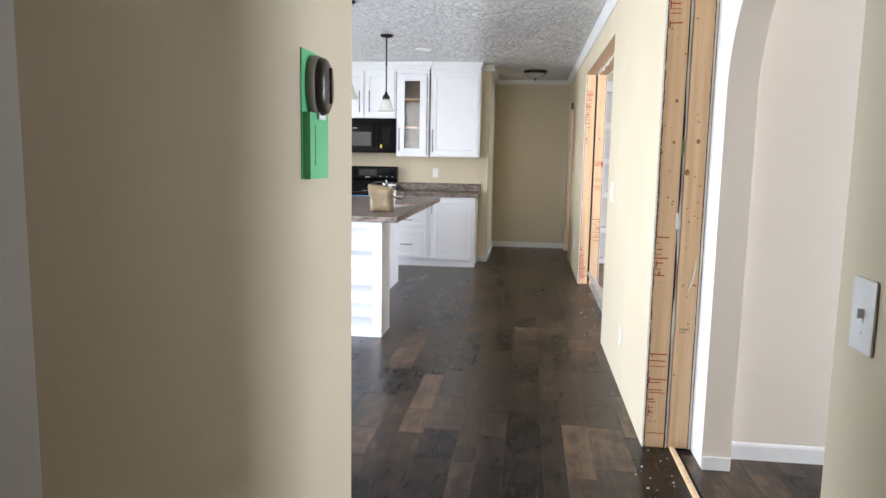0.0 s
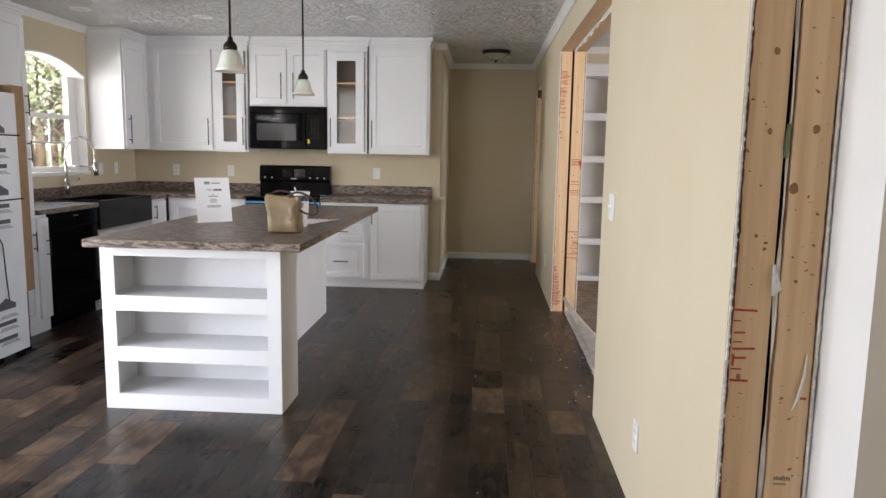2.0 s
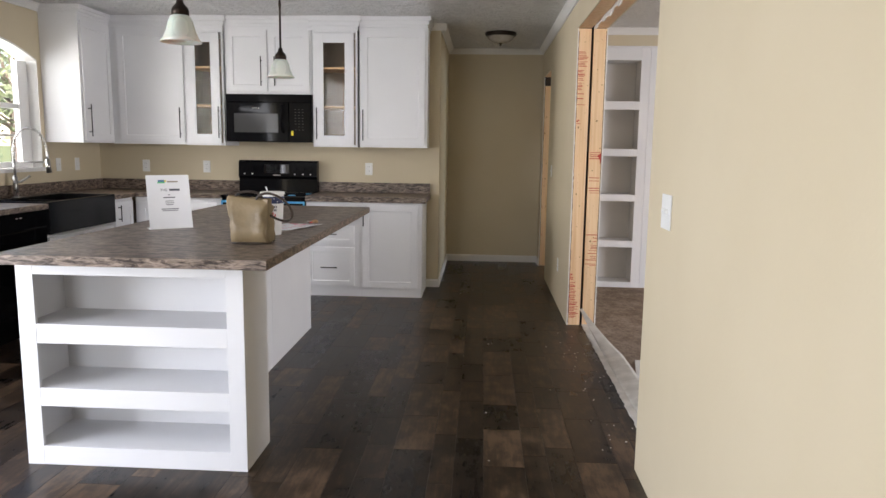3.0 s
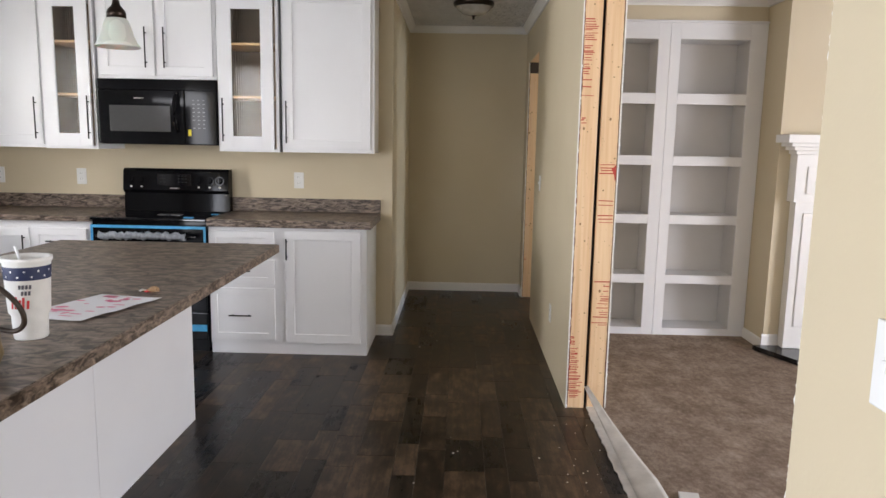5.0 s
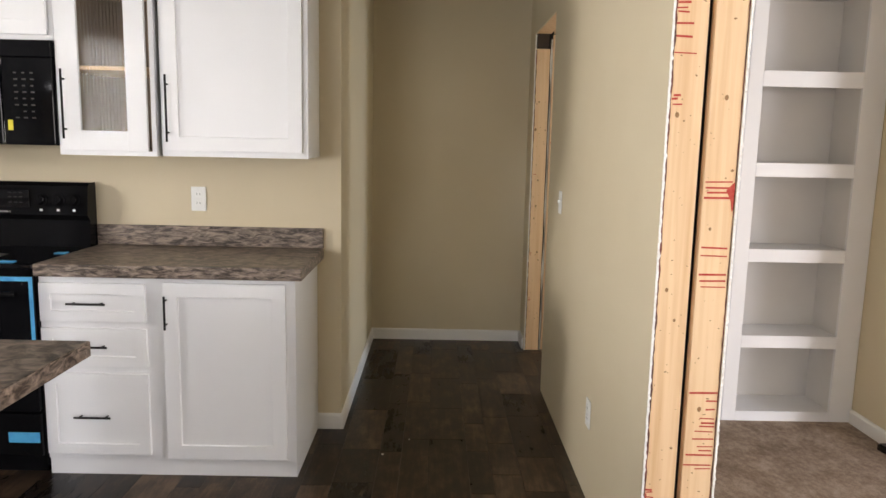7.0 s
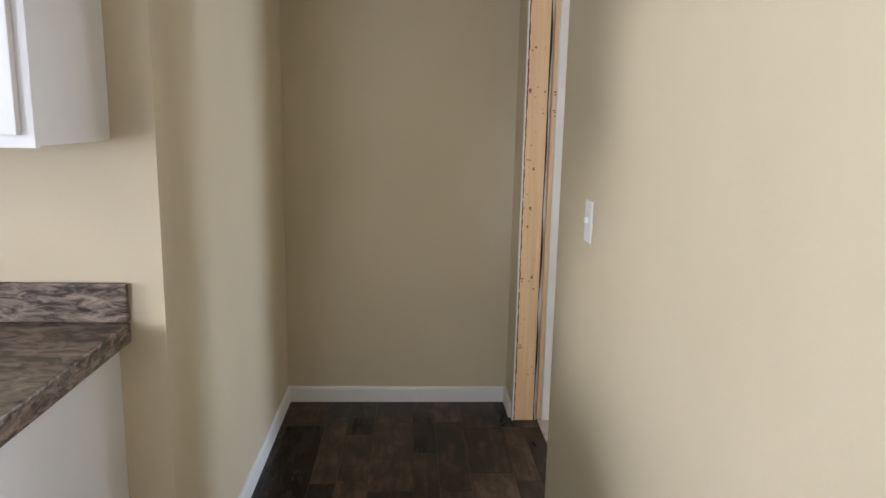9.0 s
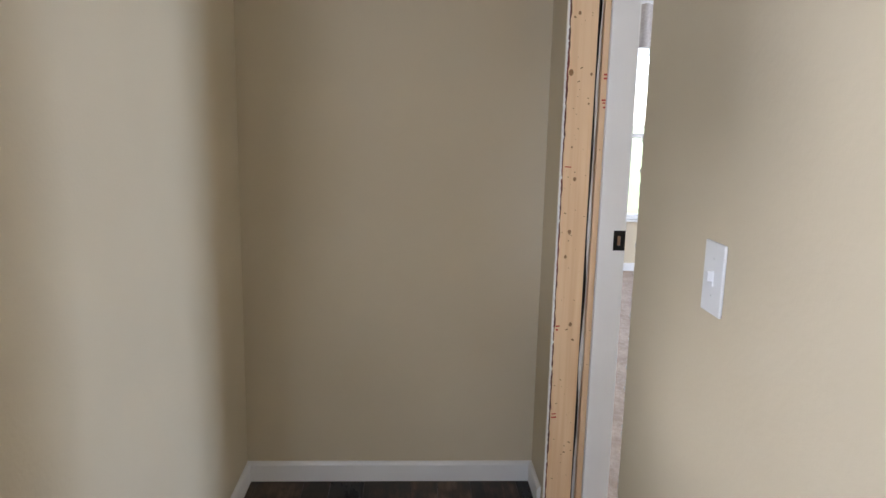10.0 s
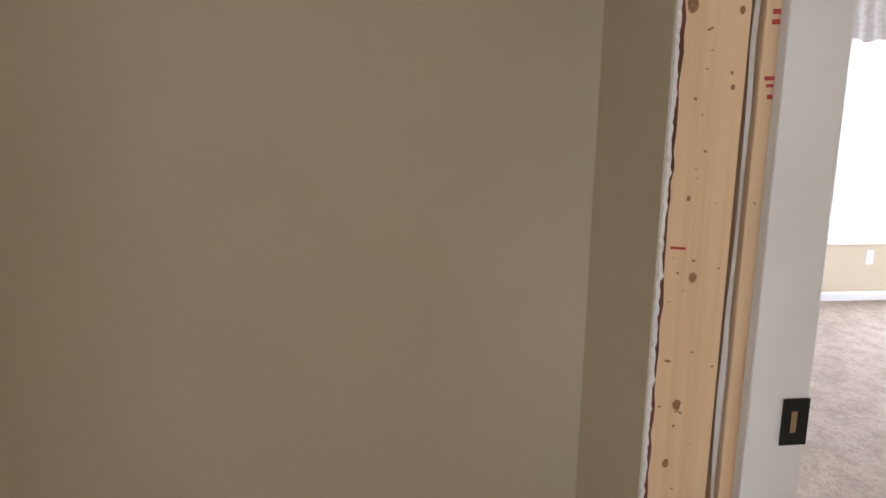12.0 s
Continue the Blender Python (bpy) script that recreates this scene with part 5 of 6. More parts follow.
for row, (z, us) in enumerate(((0.128, (-1.45, -1.3, -1.15, -1.0)), (0.113, (-1.35, -1.2, -1.05)))):
    for u0 in us:
        r = 0.0505 - row * 0.0006
        bm.faces.new([bm.verts.new((r * math.cos(u), r * math.sin(u), z + dz)) for u, dz in ((u0, 0), (u0 + 0.10, 0), (u0 + 0.12, 0.010), (u0 + 0.02, 0.010))])
part("print", bm, INK, cup, "dark printed letter shapes")
part("straw", cyl(bmesh.new(), (0.0, 0.01, 0.12), (-0.034, 0.012, 0.222), 0.0035, seg=8), PAPER, cup)

fl = thing("flyer", "white paper flyer with pink printing lying on the countertop", "flyer", pose(-0.986, 5.585, 0.9172, 0, 0, -16))
bm = bmesh.new()
g = [[bm.verts.new((-0.118 + 0.236 * i / 8, -0.185 + 0.37 * j / 8, 0.0008 + 0.004 * max(0, (i - 5) / 3) ** 2 + 0.003 * math.sin(j * 0.9) ** 2 * (i / 8))) for i in range(9)] for j in range(9)]
for j in range(8):
    for i in range(8):
        bm.faces.new((g[j][i], g[j][i + 1], g[j + 1][i + 1], g[j + 1][i])).smooth = True
part("sheet", bm, PAPER, fl)
bm = bmesh.new()
rp = random.Random(5)
for k in range(26):
    x, y = rp.uniform(-0.105, 0.05), rp.uniform(-0.17, 0.15)
    w, h = rp.uniform(0.018, 0.05), rp.uniform(0.008, 0.03)
    bm.faces.new([bm.verts.new((x + w / 2 * (1 + math.cos(u)), y + h / 2 * (1 + math.sin(u + 0.4)), 0.0046)) for u in [2 * math.pi * q / 12 for q in range(12)]])
part("pink_print", bm, PINKINK, fl, "pink printed shapes")

ky = thing("candy_wrappers", "small crumpled gold and silver wrappers on the countertop", "wrappers", pose(-0.912, 5.862, 0.9167) @ Matrix.Scale(0.72, 4))
for nm, ox, oy, s, m_ in (("silver_wrapper", -0.03, 0.0, 0.016, STEEL), ("gold_wrapper", 0.014, 0.004, 0.026, CARDBOARD), ("red_wrapper", -0.008, -0.01, 0.012, REDINK)):
    bm = bmesh.new()
    bmesh.ops.create_icosphere(bm, subdivisions=2, radius=s)
    for v in bm.verts:
        v.co = Vector((v.co.x * rp.uniform(0.8, 1.5) + ox, v.co.y * rp.uniform(0.7, 1.2) + oy, max(0, (v.co.z + s * 0.6) * rp.uniform(0.35, 0.7))))
    part(nm, bm, m_, ky)

sg = thing("paper_sign", "white printed sheet leaning in a clear stand", "paper sign", pose(-1.560, 5.385, 0.9167, 0, 0, 38))
part("stand_foot", box(-0.108, 0.108, -0.01, 0.07, 0.0, 0.004, bevel=0.001), PLASTIC, sg)
leaf = part("sheet", box(-0.108, 0.108, -0.0025, 0.0, 0.0, 0.279), PAPER, sg)
leaf.matrix_local = pose(0, 0, 0.003, -12, 0, 0)
bm = bmesh.new()
for z, w, h in ((0.172, 0.004, 0.004), (0.158, 0.030, 0.005), (0.140, 0.020, 0.003), (0.130, 0.022, 0.003), (0.121, 0.018, 0.003), (0.098, 0.044, 0.004), (0.090, 0.040, 0.003)):
    add_box(bm, -w, w, -0.0034, -0.0026, z, z + h)
part("print_lines", bm, INK, leaf, "small unreadable print lines")
part("title_bar", box(0.004, 0.056, -0.0034, -0.0026, 0.195, 0.206), INK, leaf, "bold dark title bar")
writing("THE", 0.019, pose(-0.024, -0.0028, 0.194, 90, 0, 0), INK, leaf, "title_word")
for nm, x0, x1, z0, z1, m_ in (("logo_hill", -0.052, -0.016, 0.236, 0.243, GREEN), ("logo_sky", -0.050, -0.018, 0.2435, 0.253, BLUEINK), ("logo_sun", -0.017, -0.008, 0.243, 0.251, YELLOW), ("logo_bar", -0.004, 0.050, 0.240, 0.247, CASERIM)):
    part(nm, box(x0, x1, -0.0034, -0.0026, z0, z1), m_, leaf, "plain coloured logo shape")

# ---------------------------------------------------------------- by the entry
gh = thing("card_sleeve", "green card sleeve with dark oval case on the wall", "card sleeve", pose(-0.297, 0.155, 1.305, 0, 0, 90) @ Matrix.Diagonal((1, 1, 0.91, 1)))
part("back_card", boxes((-0.078, 0.078, -0.003, -0.0006, 0.0, 0.285), bevel=0.0008), GREEN, gh)
part("front_pocket", boxes((-0.070, 0.080, -0.018, -0.015, 0.0, 0.148), (-0.070, -0.067, -0.015, -0.0032, 0.0, 0.148), (0.077, 0.080, -0.015, -0.0032, 0.0, 0.148), bevel=0.0008), GREEN, gh)
bm = bmesh.new()
lathe(bm, [(0.001, 0.020), (0.030, 0.019), (0.042, 0.013), (0.046, 0.005), (0.046, 0.0), (0.001, 0.0)], (0, 0, 0), 36)
for v in bm.verts:
    v.co = Vector((v.co.x * 1.1 + 0.004, -0.022 - v.co.z, 0.208 + v.co.y * 1.15 + math.copysign(0.012, v.co.y)))
case = part("case", bm, BROWNCASE, gh, "dark brown glossy oval case")
bm = bmesh.new()
lathe(bm, [(0.001, 0.0), (0.050, 0.0), (0.051, 0.004), (0.049, 0.018), (0.001, 0.018)], (0, 0, 0), 36)
for v in bm.verts:
    v.co = Vector((v.co.x * 1.1 + 0.002, -0.0035 - v.co.z, 0.208 + v.co.y * 1.13 + math.copysign(0.012, v.co.y)))
part("rim", bm, CASERIM, case, "taupe case rim")
part("ridge", boxes((0.0, 0.009, -0.046, -0.038, 0.17, 0.25), bevel=0.003), BROWNCASE, case)
part("tag", box(-0.02, 0.035, -0.024, -0.0185, 0.134, 0.155, bevel=0.001), PAPER, gh, "white paper tag")
part("slit", box(-0.032, -0.028, -0.0186, -0.0180, 0.03, 0.12), BROWNCASE, gh, "narrow slit in the card")

# ---------------------------------------------------------------- thresholds
structure("threshold_gap", boxes((0.868, 0.932, 4.55, 7.56, -0.007, -0.002)), GYP, "pale dusty gap strip in the floor of the opening", "threshold")
rr = random.Random(21)
bm = bmesh.new()
prev = None
for k in range(70):
    y = 4.62 + 2.9 * k / 69
    a, b = 0.842 + 0.012 * k / 69 + rr.uniform(-0.005, 0.005), 0.915 + rr.uniform(-0.004, 0.004)
    cur = [bm.verts.new((a, y, 0.003)), bm.verts.new((a + 0.002, y, 0.008)), bm.verts.new((b, y, 0.008 + rr.uniform(0, 0.002)))]
    if prev:
        for i in range(2):
            bm.faces.new((prev[i], prev[i + 1], cur[i + 1], cur[i]))
    prev = cur
tagged(link("underlay_strip", bm, VINYL), "dirty pale underlay strip along the cut floor edge", "floor strip")
bm = bmesh.new()
grid = []
for k in range(41):
    s = k / 40
    y = 5.25 + 2.22 * s
    lift = max(0, (s - 0.55) / 0.45) ** 1.6
    lx, lz = 0.885 - 0.055 * lift, 0.012 + 0.13 * lift
    rx, rz = 1.000 - 0.150 * lift ** 0.7, 0.030 + 0.008 * math.sin(s * 5) + 0.125 * lift
    grid.append([bm.verts.new((lx + (rx - lx) * j / 6, y, lz + (rz - lz) * j / 6 + 0.004 * math.sin(math.pi * j / 6) * (1 - lift) - 0.006 * lift * math.sin(math.pi * j / 6))) for j in range(7)])
for p, q in zip(grid, grid[1:]):
    for j in range(6):
        bm.faces.new((p[j], p[j + 1], q[j + 1], q[j])).smooth = True
flap = link("vinyl_flap", bm, VINYL)
tagged(flap, "loose curled strip of pale vinyl in the opening", "vinyl strip")
md = flap.modifiers.new("thickness", "SOLIDIFY")
md.thickness = 0.003
tp = link("trim_offcut", box(-0.040, 0.040, -0.36, 0.32, 0.0, 0.016, bevel=0.002), WHITE)
tp.matrix_world = pose(1.050, 6.05, 0.012, 0, 0, -9)
tagged(tp, "white trim offcut lying on the carpet", "trim offcut")
structure("threshold_strip", boxes((0.866, 0.890, -1.2, 2.33, -0.006, 0.012), bevel=0.005), PINE, "brown wooden strip in the floor gap", "threshold")
bm = bmesh.new()
for k in range(90):
    c = rr.random()
    x, y = (rr.uniform(0.62, 0.86), rr.uniform(4.7, 7.4)) if c < 0.45 else (rr.uniform(0.66, 0.86), rr.uniform(1.0, 2.32)) if c < 0.8 else (rr.uniform(-0.2, 0.73), rr.uniform(3.0, 9.0))
    s = rr.uniform(0.0015, 0.0045)
    m_ = Matrix.Translation((x, y, s * 0.5)) @ Matrix.Rotation(rr.uniform(0, 6), 4, "Z") @ Matrix.Diagonal((1, rr.uniform(0.5, 1.8), 0.6, 1))
    bmesh.ops.create_icosphere(bm, subdivisions=1, radius=s, matrix=m_)
tagged(link("gypsum_crumbs", bm, GYP), "white gypsum crumbs scattered on the floor", "debris", kind="stuff")

bm = bmesh.new()
prev = None
for k in range(60):
    y = 4.68 + 2.75 * k / 59
    d = 0.020 + 0.060 * abs(noise.noise(Vector((y * 2.3, 1.0, 0)))) + 0.02 * (k % 7 == 0)
    cur = [bm.verts.new((0.846 + 0.006 * noise.noise(Vector((y * 4, 0, 2))), y, 2.243)), bm.verts.new((0.840 + 0.012 * noise.noise(Vector((y * 3, 3, 2))), y, 2.243 - d)), bm.verts.new((0.858 + 0.01 * noise.noise(Vector((y * 5, 3, 7))), y, 2.243 - d * 0.6))]
    if prev:
        for i in range(2):
            bm.faces.new((prev[i], prev[i + 1], cur[i + 1], cur[i]))
    prev = cur
tagged(link("header_sheeting", bm, VINYL), "torn pale plastic sheeting hanging from the header gap", "sheeting")
# ---------------------------------------------------------------- living room
structure("chimney_breast", box(2.33, 4.75, 8.95, 9.739, 0, CH), WALL, "beige painted chimney breast")
baseboard((2.33, 8.95, 0.0), (2.33, 9.37, 0.0), (-1, 0, 0))
baseboard((2.317, 8.95, 0.04), (2.43, 8.95, 0.04), (0, -1, 0))
bk = thing("bookcase", "white built-in bookcase with ten empty open shelves", "bookcase", pose(0, 9.34, 0))
zs = (0.06, 0.407, 0.472, 0.861, 0.928, 1.297, 1.367, 1.742, 1.820, 2.204)
L0, L1, R0, R1 = 1.03, 1.548, 1.708, 2.208
part("stile", box(XR2 + 0.002, L0, 0, 0.022, 0.0065, 2.318, bevel=0.002), CAB, bk)
part("stile", box(L1, 1.633, 0, 0.022, 0.0065, 2.318, bevel=0.002), CAB, bk)
part("stile", box(1.635, R0, 0, 0.022, 0.0065, 2.318, bevel=0.002), CAB, bk)
part("stile", box(R1, 2.328, 0, 0.022, 0.0065, 2.318, bevel=0.002), CAB, bk)
part("cornice", box(XR2 + 0.002, 2.329, -0.016, 0.022, 2.3185, 2.335, bevel=0.003), CAB, bk)
for x0, x1 in ((L0, L1), (R0, R1)):
    for k, (a, b) in enumerate(((0.0065, zs[0]), (zs[1], zs[2]), (zs[3], zs[4]), (zs[5], zs[6]), (zs[7], zs[8]), (zs[9], 2.318))):
        part("shelf", boxes((x0 + 0.0005, x1 - 0.0005, 0.001, 0.021, a, b), (x0 - 0.02, x1 + 0.02, 0.0225, 0.30, b - 0.022 if k < 5 else a, b - 0.001 if k < 5 else a + 0.02), bevel=0.0012), CAB, bk)
    part("back_panel", box(x0 - 0.03, x1 + 0.03, 0.301, 0.312, 0.0065, 2.318), SHELFBACK, bk)
    for x in (x0 - 0.024, x1 + 0.006):
        part("side", box(x, x + 0.018, 0.0225, 0.300, 0.0065, 2.318), SHELFBACK, bk)
structure("wall_above_bookcase", box(XR2, 2.33, 9.372, 9.40, 2.336, CH), WALL, "beige wall above the bookcase")

fp = thing("fireplace", "white mantel fireplace with black surround and glass insert", "fireplace", pose(0, 8.948, 0))
FX0, FX1 = 2.434, 4.64
for x0, x1 in ((FX0, FX0 + 0.25), (FX1 - 0.25, FX1)):
    pil = part("pilaster", boxes((x0, x1, -0.10, 0, 0.042, 1.075), bevel=0.003), WHITE, fp)
    part("raised_panel", box(x0 + 0.055, x1 - 0.03, -0.112, -0.1005, 0.20, 1.00, bevel=0.006), WHITE, pil)
    cap = part("capital", box(x0 - 0.025, x1 + 0.025, -0.125, 0, 1.0755, 1.40, bevel=0.003), WHITE, fp)
    part("raised_panel", box(x0 + 0.05, x1 - 0.03, -0.137, -0.1255, 1.13, 1.32, bevel=0.006), WHITE, cap)
part("frieze", box(FX0 + 0.276, FX1 - 0.276, -0.085, 0, 1.02, 1.40, bevel=0.003), WHITE, fp)
bm = bmesh.new()
for o, a, b in ((0.02, 1.4005, 1.425), (0.045, 1.4255, 1.45), (0.075, 1.4505, 1.475), (0.115, 1.4755, 1.53)):
    add_box(bm, FX0 - 0.02 - o, FX1 + 0.02 + o, -0.12 - o, 0, a, b, 0.004)
part("mantel_shelf", bm, WHITE, fp, "white stepped mantel shelf")
part("surround", boxes((FX0 + 0.251, FX0 + 0.37, -0.055, -0.001, 0.042, 1.019), (FX1 - 0.37, FX1 - 0.251, -0.055, -0.001, 0.042, 1.019), (FX0 + 0.3705, FX1 - 0.3705, -0.055, -0.001, 0.80, 1.019), bevel=0.002), SLATE, fp, "black slate surround")
ins = part("insert", boxes((FX0 + 0.371, FX1 - 0.371, -0.045, -0.002, 0.06, 0.20), (FX0 + 0.371, FX0 + 0.41, -0.045, -0.002, 0.2005, 0.799), (FX1 - 0.41, FX1 - 0.371, -0.045, -0.002, 0.2005, 0.799), (FX0 + 0.4105, FX1 - 0.4105, -0.045, -0.002, 0.74, 0.799), bevel=0.003), BLACKMETAL, fp, "black metal insert frame")
part("glass", box(FX0 + 0.411, FX1 - 0.411, -0.030, -0.022, 0.201, 0.7395), BLACKGLASS, ins, "dark fire glass")
part("tag", box(FX0 + 0.335, FX0 + 0.49, -0.048, -0.0455, 0.54, 0.68), YELLOW, ins, "yellow warning tag")
part("print", boxes((FX0 + 0.45, FX0 + 0.55, -0.0486, -0.0481, 0.57, 0.62)), INK, ins, "dark print block on the tag")
hs = thing("hearth", "polished black stone hearth with cut corners", "hearth", pose(0, 0, 0))
bm = bmesh.new()
outline = [(2.262, 8.947), (2.262, 8.90), (2.46, 8.39), (4.62, 8.39), (4.80, 8.90), (4.80, 8.947)]
lo = [bm.verts.new((x, y, 0.0065)) for x, y in outline]
hi = [bm.verts.new((x, y, 0.040)) for x, y in outline]
bm.faces.new(hi)
bm.faces.new(list(reversed(lo)))
for k in range(len(outline)):
    bm.faces.new((lo[k], lo[(k + 1) % len(outline)], hi[(k + 1) % len(outline)], hi[k]))
bmesh.ops.recalc_face_normals(bm, faces=bm.faces)
bmesh.ops.bevel(bm, geom=[e for e in bm.edges if e.verts[0].co.z > 0.03 and e.verts[1].co.z > 0.03], offset=0.006, segments=2, affect="EDGES")
part("slab", bm, SLATE, hs)

# ---------------------------------------------------------------- bedroom doorway and room
jb = thing("door_jamb", "white painted pocket door edge with a black strike plate", "door jamb", pose(0, 0, 0), kind="structure")
part("board", box(0.878, 0.967, 10.793, 10.816, 0.007, 2.10, bevel=0.003), WHITE, jb)
part("stop", box(0.961, 0.975, 10.8165, 10.86, 0.007, 2.10, bevel=0.002), WHITE, jb)
pl = part("strike_plate", boxes((0.928, 0.941, 10.7895, 10.7925, 0.963, 1.030), (0.952, 0.967, 10.7895, 10.7925, 0.963, 1.030), (0.941, 0.952, 10.7895, 10.7925, 0.963, 0.980), (0.941, 0.952, 10.7895, 10.7925, 1.012, 1.030)), BLACKMETAL, jb, "black strike plate with a slot")
part("slot", box(0.9415, 0.9515, 10.7916, 10.7926, 0.9805, 1.0115), CARDBOARD, pl)


def bedroom_window(name, left):
    """A window of the bedroom's far wall, and its valance, with the opening's left side at the given x."""
    w = thing(name, "white bedroom window with closed pale blind", "window", pose(0, 0, 0), kind="structure")
    right = left + 1.32
    part("window_frame", boxes((left - 0.04, left + 0.02, 15.592, 15.619, 0.50, 2.08), (right - 0.02, right + 0.04, 15.592, 15.619, 0.50, 2.08), (left + 0.02, right - 0.02, 15.592, 15.619, 2.03, 2.08), (left + 0.02, right - 0.02, 15.592, 15.619, 0.50, 0.545), bevel=0.003), WHITE, w)
    part("window_sill", box(left - 0.07, right + 0.07, 15.540, 15.591, 0.478, 0.500, bevel=0.003), WHITE, w)
    part("meeting_rail", box(left + 0.021, right - 0.021, 15.655, 15.675, 1.24, 1.28), WHITE, w)
    part("pane", box(left, right, 15.662, 15.666, 0.52, 2.05), PANE, w).visible_shadow = False
    bm = bmesh.new()
    prev = None
    for k in range(61):
        x = left - 0.12 + 1.56 * k / 60
        y = 15.520 + 0.018 * math.sin(k * 1.3)
        cur = [bm.verts.new((x, y, 2.40)), bm.verts.new((x, y + 0.01, 2.2)), bm.verts.new((x + 0.004, y - 0.012, 2.02 + 0.015 * math.sin(k * 0.7)))]
        if prev:
            for i in range(2):
                bm.faces.new((prev[i], prev[i + 1], cur[i + 1], cur[i])).smooth = True
        prev = cur
    v = thing("valance", "grey pleated cloth valance over the bedroom window", "valance", pose(0, 0, 0), "bedroom valances")
    part("cloth", bm, FABRIC, v)
    part("rod", boxes((left - 0.14, right + 0.14, 15.515, 15.545, 2.395, 2.425), (left - 0.14, left - 0.12, 15.546, 15.619, 2.395, 2.425), (right + 0.12, right + 0.14, 15.546, 15.619, 2.395, 2.425), bevel=0.002), WHITE, v)


bedroom_window("window_2", 4.22)
bedroom_window("window_3", 1.19)
bm = bmesh.new()
for k in range(14):
    m_ = Matrix.Translation((0.905 + rr.uniform(-0.03, 0.03), 10.73 + rr.uniform(-0.03, 0.02), 0.03 + rr.uniform(-0.02, 0.04))) @ Matrix.Diagonal((rr.uniform(0.8, 1.5), 1, rr.uniform(0.7, 1.2), 1))
    bmesh.ops.create_icosphere(bm, subdivisions=2, radius=rr.uniform(0.012, 0.024), matrix=m_)
for v in bm.verts:
    v.co += Vector([rr.uniform(-0.004, 0.004) for _ in range(3)])
tagged(link("insulation_tuft", bm, INSULATION), "torn tuft of yellow insulation at the jamb", "insulation")

# ---------------------------------------------------------------- outside
structure("ground", box(-400, 400, -400, 400, -1.2, -0.75), GRASS, "lawn round the house", "ground")


def tree(x, y, h, seed):
    t = thing("tree", "leafy green tree beyond the window", "tree", pose(x, y, -0.75), "trees outside")
    r = random.Random(seed)
    bm = bmesh.new()
    cyl(bm, (0, 0, 0), (0.1, 0, h * 0.45), 0.16, 0.10, 10)
    limbs = []
    for k in range(9):
        u = r.uniform(0, 6.28)
        p = Vector((0.1, 0, h * r.uniform(0.3, 0.45)))
        q = p + Vector((math.cos(u) * h * 0.25, math.sin(u) * h * 0.25, h * r.uniform(0.12, 0.4)))
        cyl(bm, p, q, 0.06, 0.02, 6)
        limbs.append(q)
    part("trunk", bm, BARK, t)
    vs, fs = [], []
    for q in limbs:
        for _ in range(100):
            c = q + Vector([r.gauss(0, h * 0.085) for _ in range(3)])
            a, b = Vector([r.uniform(-1, 1) for _ in range(3)]).normalized() * 0.10, Vector([r.uniform(-1, 1) for _ in range(3)]).normalized() * 0.06
            i = len(vs)
            vs += [c - a, c + b, c + a, c - b]
            fs.append((i, i + 1, i + 2, i + 3))
    me = bpy.data.meshes.new("crown")
    me.from_pydata(vs, [], fs)
    me.materials.append(LEAF)
    ob = new("crown", me)
    ob.parent = t


for k, (x, y, h) in enumerate(((-12, 22, 7), (-13.5, 25.5, 7), (-16, 31, 9), (-17, 35, 9), (-11.5, 26.5, 6), (-20, 40, 10), (-14, 30, 7), (-10, 20.5, 5), (-15, 27.5, 8), (-18.5, 33, 9))):
    tree(x, y, h, 30 + k)


def split_pieces(names):
    """Makes every loose piece of such a part a part of its own."""
    for ob in [o for o in scene.objects if o.name.split(".")[0] in names and o.type == "MESH"]:
        bm = bmesh.new()
        bm.from_mesh(ob.data)
        left, pieces = set(bm.verts), []
        while left:
            todo, seen = [left.pop()], set()
            while todo:
                v = todo.pop()
                seen.add(v)
                for e in v.link_edges:
                    w = e.other_vert(v)
                    if w in left:
                        left.discard(w)
                        todo.append(w)
            pieces.append(seen)
        for k, seen in enumerate(pieces):
            order = {v: i for i, v in enumerate(seen)}
            faces = [[order[v] for v in f.verts] for f in bm.faces if f.verts[0] in seen]
            me = bpy.data.meshes.new(ob.name.split(".")[0])
            me.from_pydata([v.co.copy() for v in seen], [], faces)
            for m_ in ob.data.materials:
                me.materials.append(m_)
            if k == 0:
                old, ob.data = ob.data, me
            else:
                extra = new(ob.name.split(".")[0], me)
                extra.parent = ob.parent
                extra.matrix_parent_inverse = ob.matrix_parent_inverse.copy()
                extra.matrix_basis = ob.matrix_basis.copy()
                if ob.get("label"):
                    extra["label"] = ob["label"]
        bm.free()


split_pieces(("film", "strap", "print_bar"))

# print and keys too small to pick apart
for ob in list(scene.objects):
    if ob.name.split(".")[0] in ("print", "print_arrow", "pink_print", "keys", "print_lines", "red_letters", "knots", "pencil_marks"):
        ob["kind"] = "stuff"

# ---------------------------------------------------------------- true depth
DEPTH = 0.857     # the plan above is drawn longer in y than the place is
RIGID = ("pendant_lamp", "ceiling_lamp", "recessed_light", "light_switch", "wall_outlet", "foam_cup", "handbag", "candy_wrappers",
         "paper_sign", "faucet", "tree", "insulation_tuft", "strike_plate")


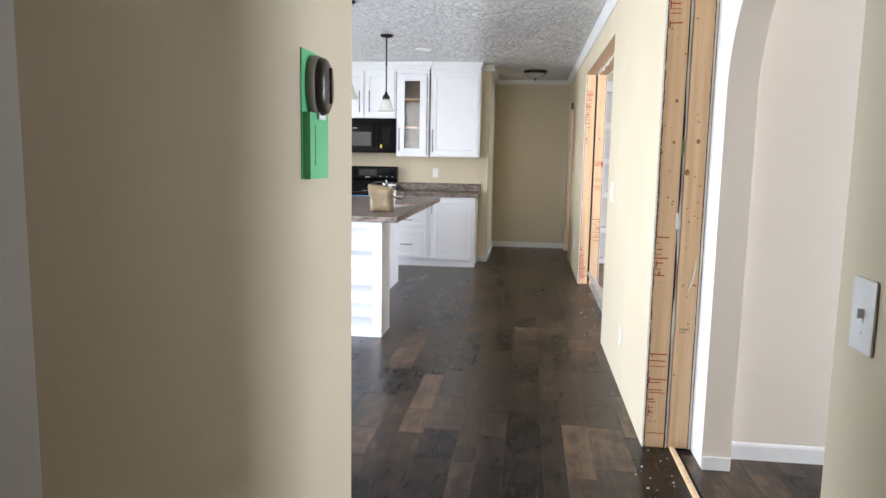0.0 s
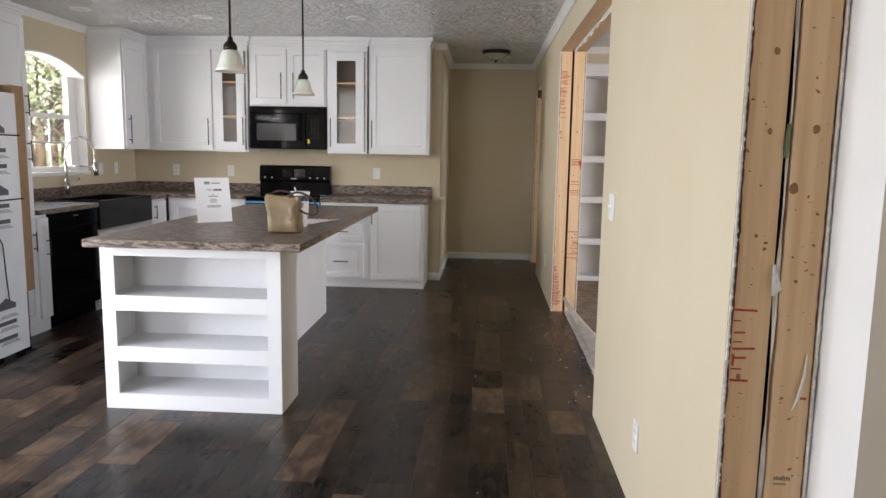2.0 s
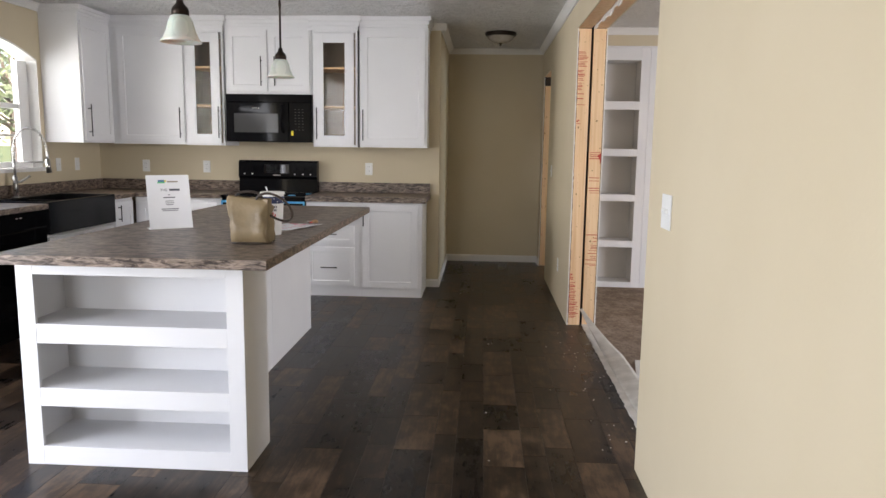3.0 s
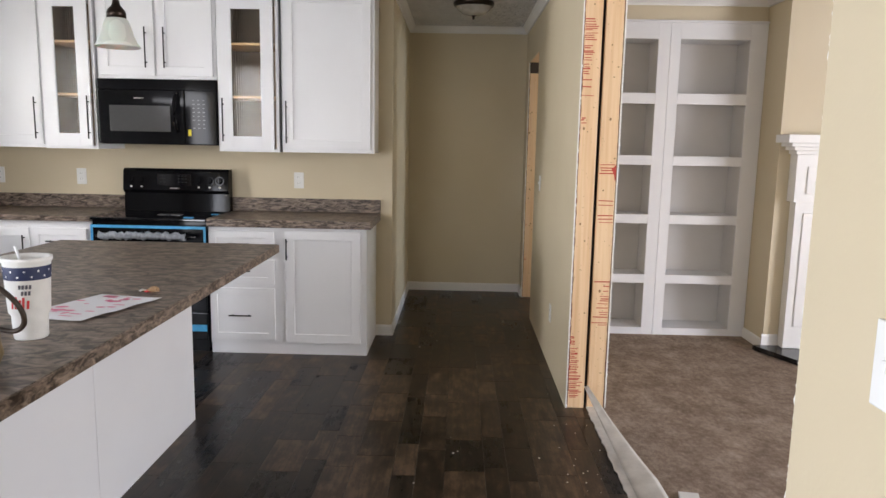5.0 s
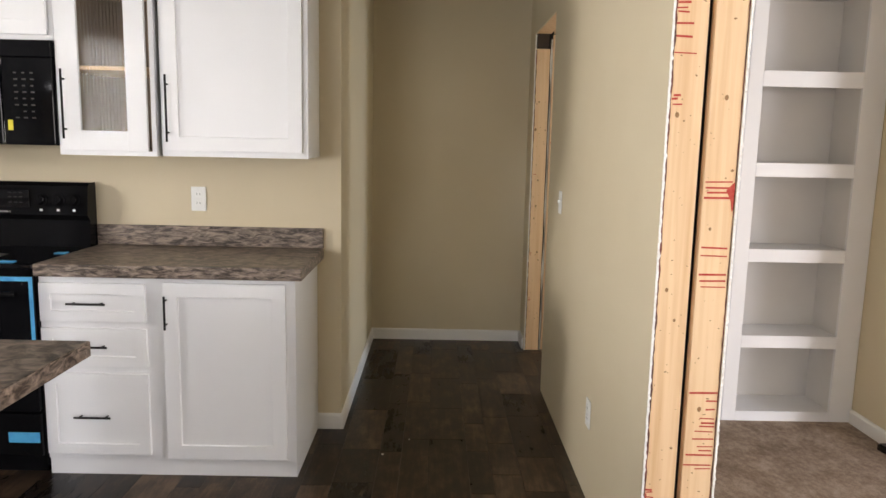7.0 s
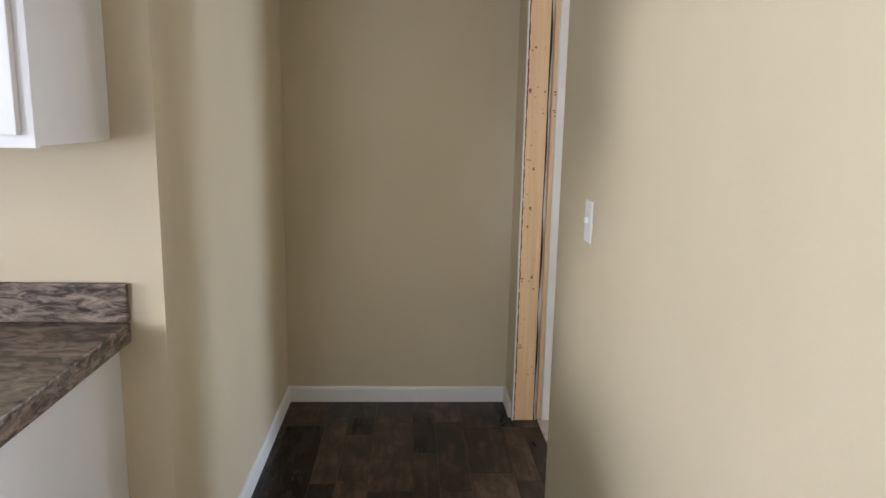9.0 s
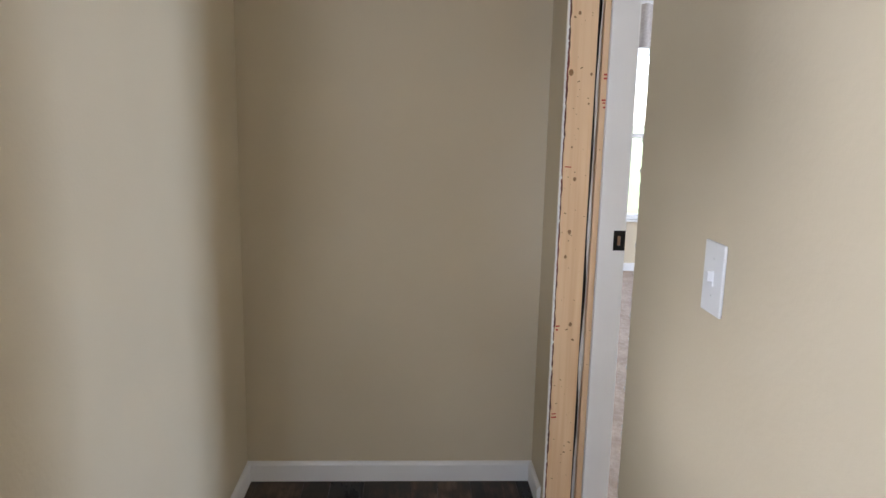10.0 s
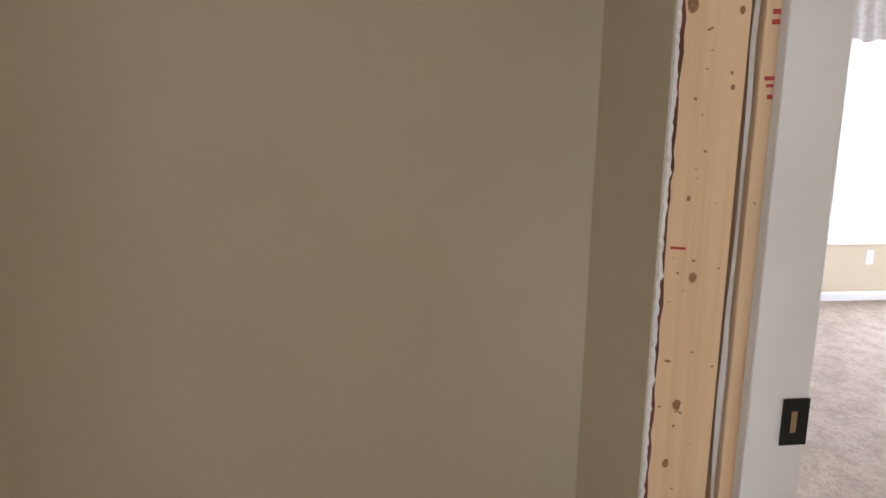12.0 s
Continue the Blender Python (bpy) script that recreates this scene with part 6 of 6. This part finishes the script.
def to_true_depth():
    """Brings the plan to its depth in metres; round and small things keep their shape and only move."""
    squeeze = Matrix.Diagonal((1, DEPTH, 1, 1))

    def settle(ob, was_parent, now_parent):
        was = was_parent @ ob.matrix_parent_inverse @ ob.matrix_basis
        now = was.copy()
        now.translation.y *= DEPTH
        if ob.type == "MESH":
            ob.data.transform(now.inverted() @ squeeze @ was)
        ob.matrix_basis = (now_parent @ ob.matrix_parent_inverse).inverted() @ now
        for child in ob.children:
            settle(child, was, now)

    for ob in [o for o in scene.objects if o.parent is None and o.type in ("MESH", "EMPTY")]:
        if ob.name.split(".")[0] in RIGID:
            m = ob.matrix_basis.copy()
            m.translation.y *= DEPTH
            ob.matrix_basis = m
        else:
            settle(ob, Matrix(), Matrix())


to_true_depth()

# ---- floor planks, laid in courses of three widths
WIDTHS = (0.127, 0.178, 0.102)
LENGTHS = (0.33, 0.41, 0.50, 0.62)


def plank_bm(bm, x, y, w, l, z=0.0):
    g, c = 0.0003, 0.0016
    lo = [(x + g, y + g, z - 0.007), (x + w - g, y + g, z - 0.007), (x + w - g, y + l - g, z - 0.007), (x + g, y + l - g, z - 0.007)]
    mid = [(a, b, z - c * 0.4) for a, b, _ in lo]
    top = [(x + g + c, y + g + c, z), (x + w - g - c, y + g + c, z), (x + w - g - c, y + l - g - c, z), (x + g + c, y + l - g - c, z)]
    rings = [[bm.verts.new(p) for p in ring] for ring in (lo, mid, top)]
    for a, b in zip(rings, rings[1:]):
        for k in range(4):
            bm.faces.new((a[k], a[(k + 1) % 4], b[(k + 1) % 4], b[k])).material_index = 1
    bm.faces.new(rings[2])


def lay_planks():
    r = random.Random(11)
    floor = thing("floor", "dark brown wood-look plank floor of mixed widths", "floor", pose(0, 0, 0), kind="structure")
    cache, rest, made = {}, bmesh.new(), 0
    x, i = XL, 0
    while x < 0.862:
        w = WIDTHS[i % 3]
        if x + w > 0.845:
            w = 0.862 - x
        i += 1
        y, first = -2.70, r.uniform(0.15, 0.8)
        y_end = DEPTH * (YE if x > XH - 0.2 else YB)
        while y < y_end:
            l, first = first or r.choice(LENGTHS), 0
            near = -0.95 < x < 0.8 and 1.0 < y < 9.1 and y + l < y_end and l in LENGTHS and made < 300
            if near:
                made += 1
                key = (round(w, 3), l)
                if key not in cache:
                    bm = bmesh.new()
                    plank_bm(bm, 0, 0, w, l)
                    me = bpy.data.meshes.new("plank")
                    bm.to_mesh(me)
                    bm.free()
                    me.materials.append(PLANK)
                    me.materials.append(PLANKEDGE)
                    cache[key] = me
                ob = new("plank", cache[key])
                ob.location = (x, y, 0)
                ob.parent = floor
            else:
                plank_bm(rest, x, y, w, min(l, y_end - y))
            y += l
        x += w
    x = 0.905
    while x < 6.3:
        y = -1.37
        while y < 1.928:
            l = min(r.choice(LENGTHS), 1.928 - y)
            plank_bm(rest, x, y, 0.127, l)
            y += l
        x += 0.127
    ob = link("planks", rest, [PLANK, PLANKEDGE], floor)
    ob["kind"] = "stuff"


lay_planks()
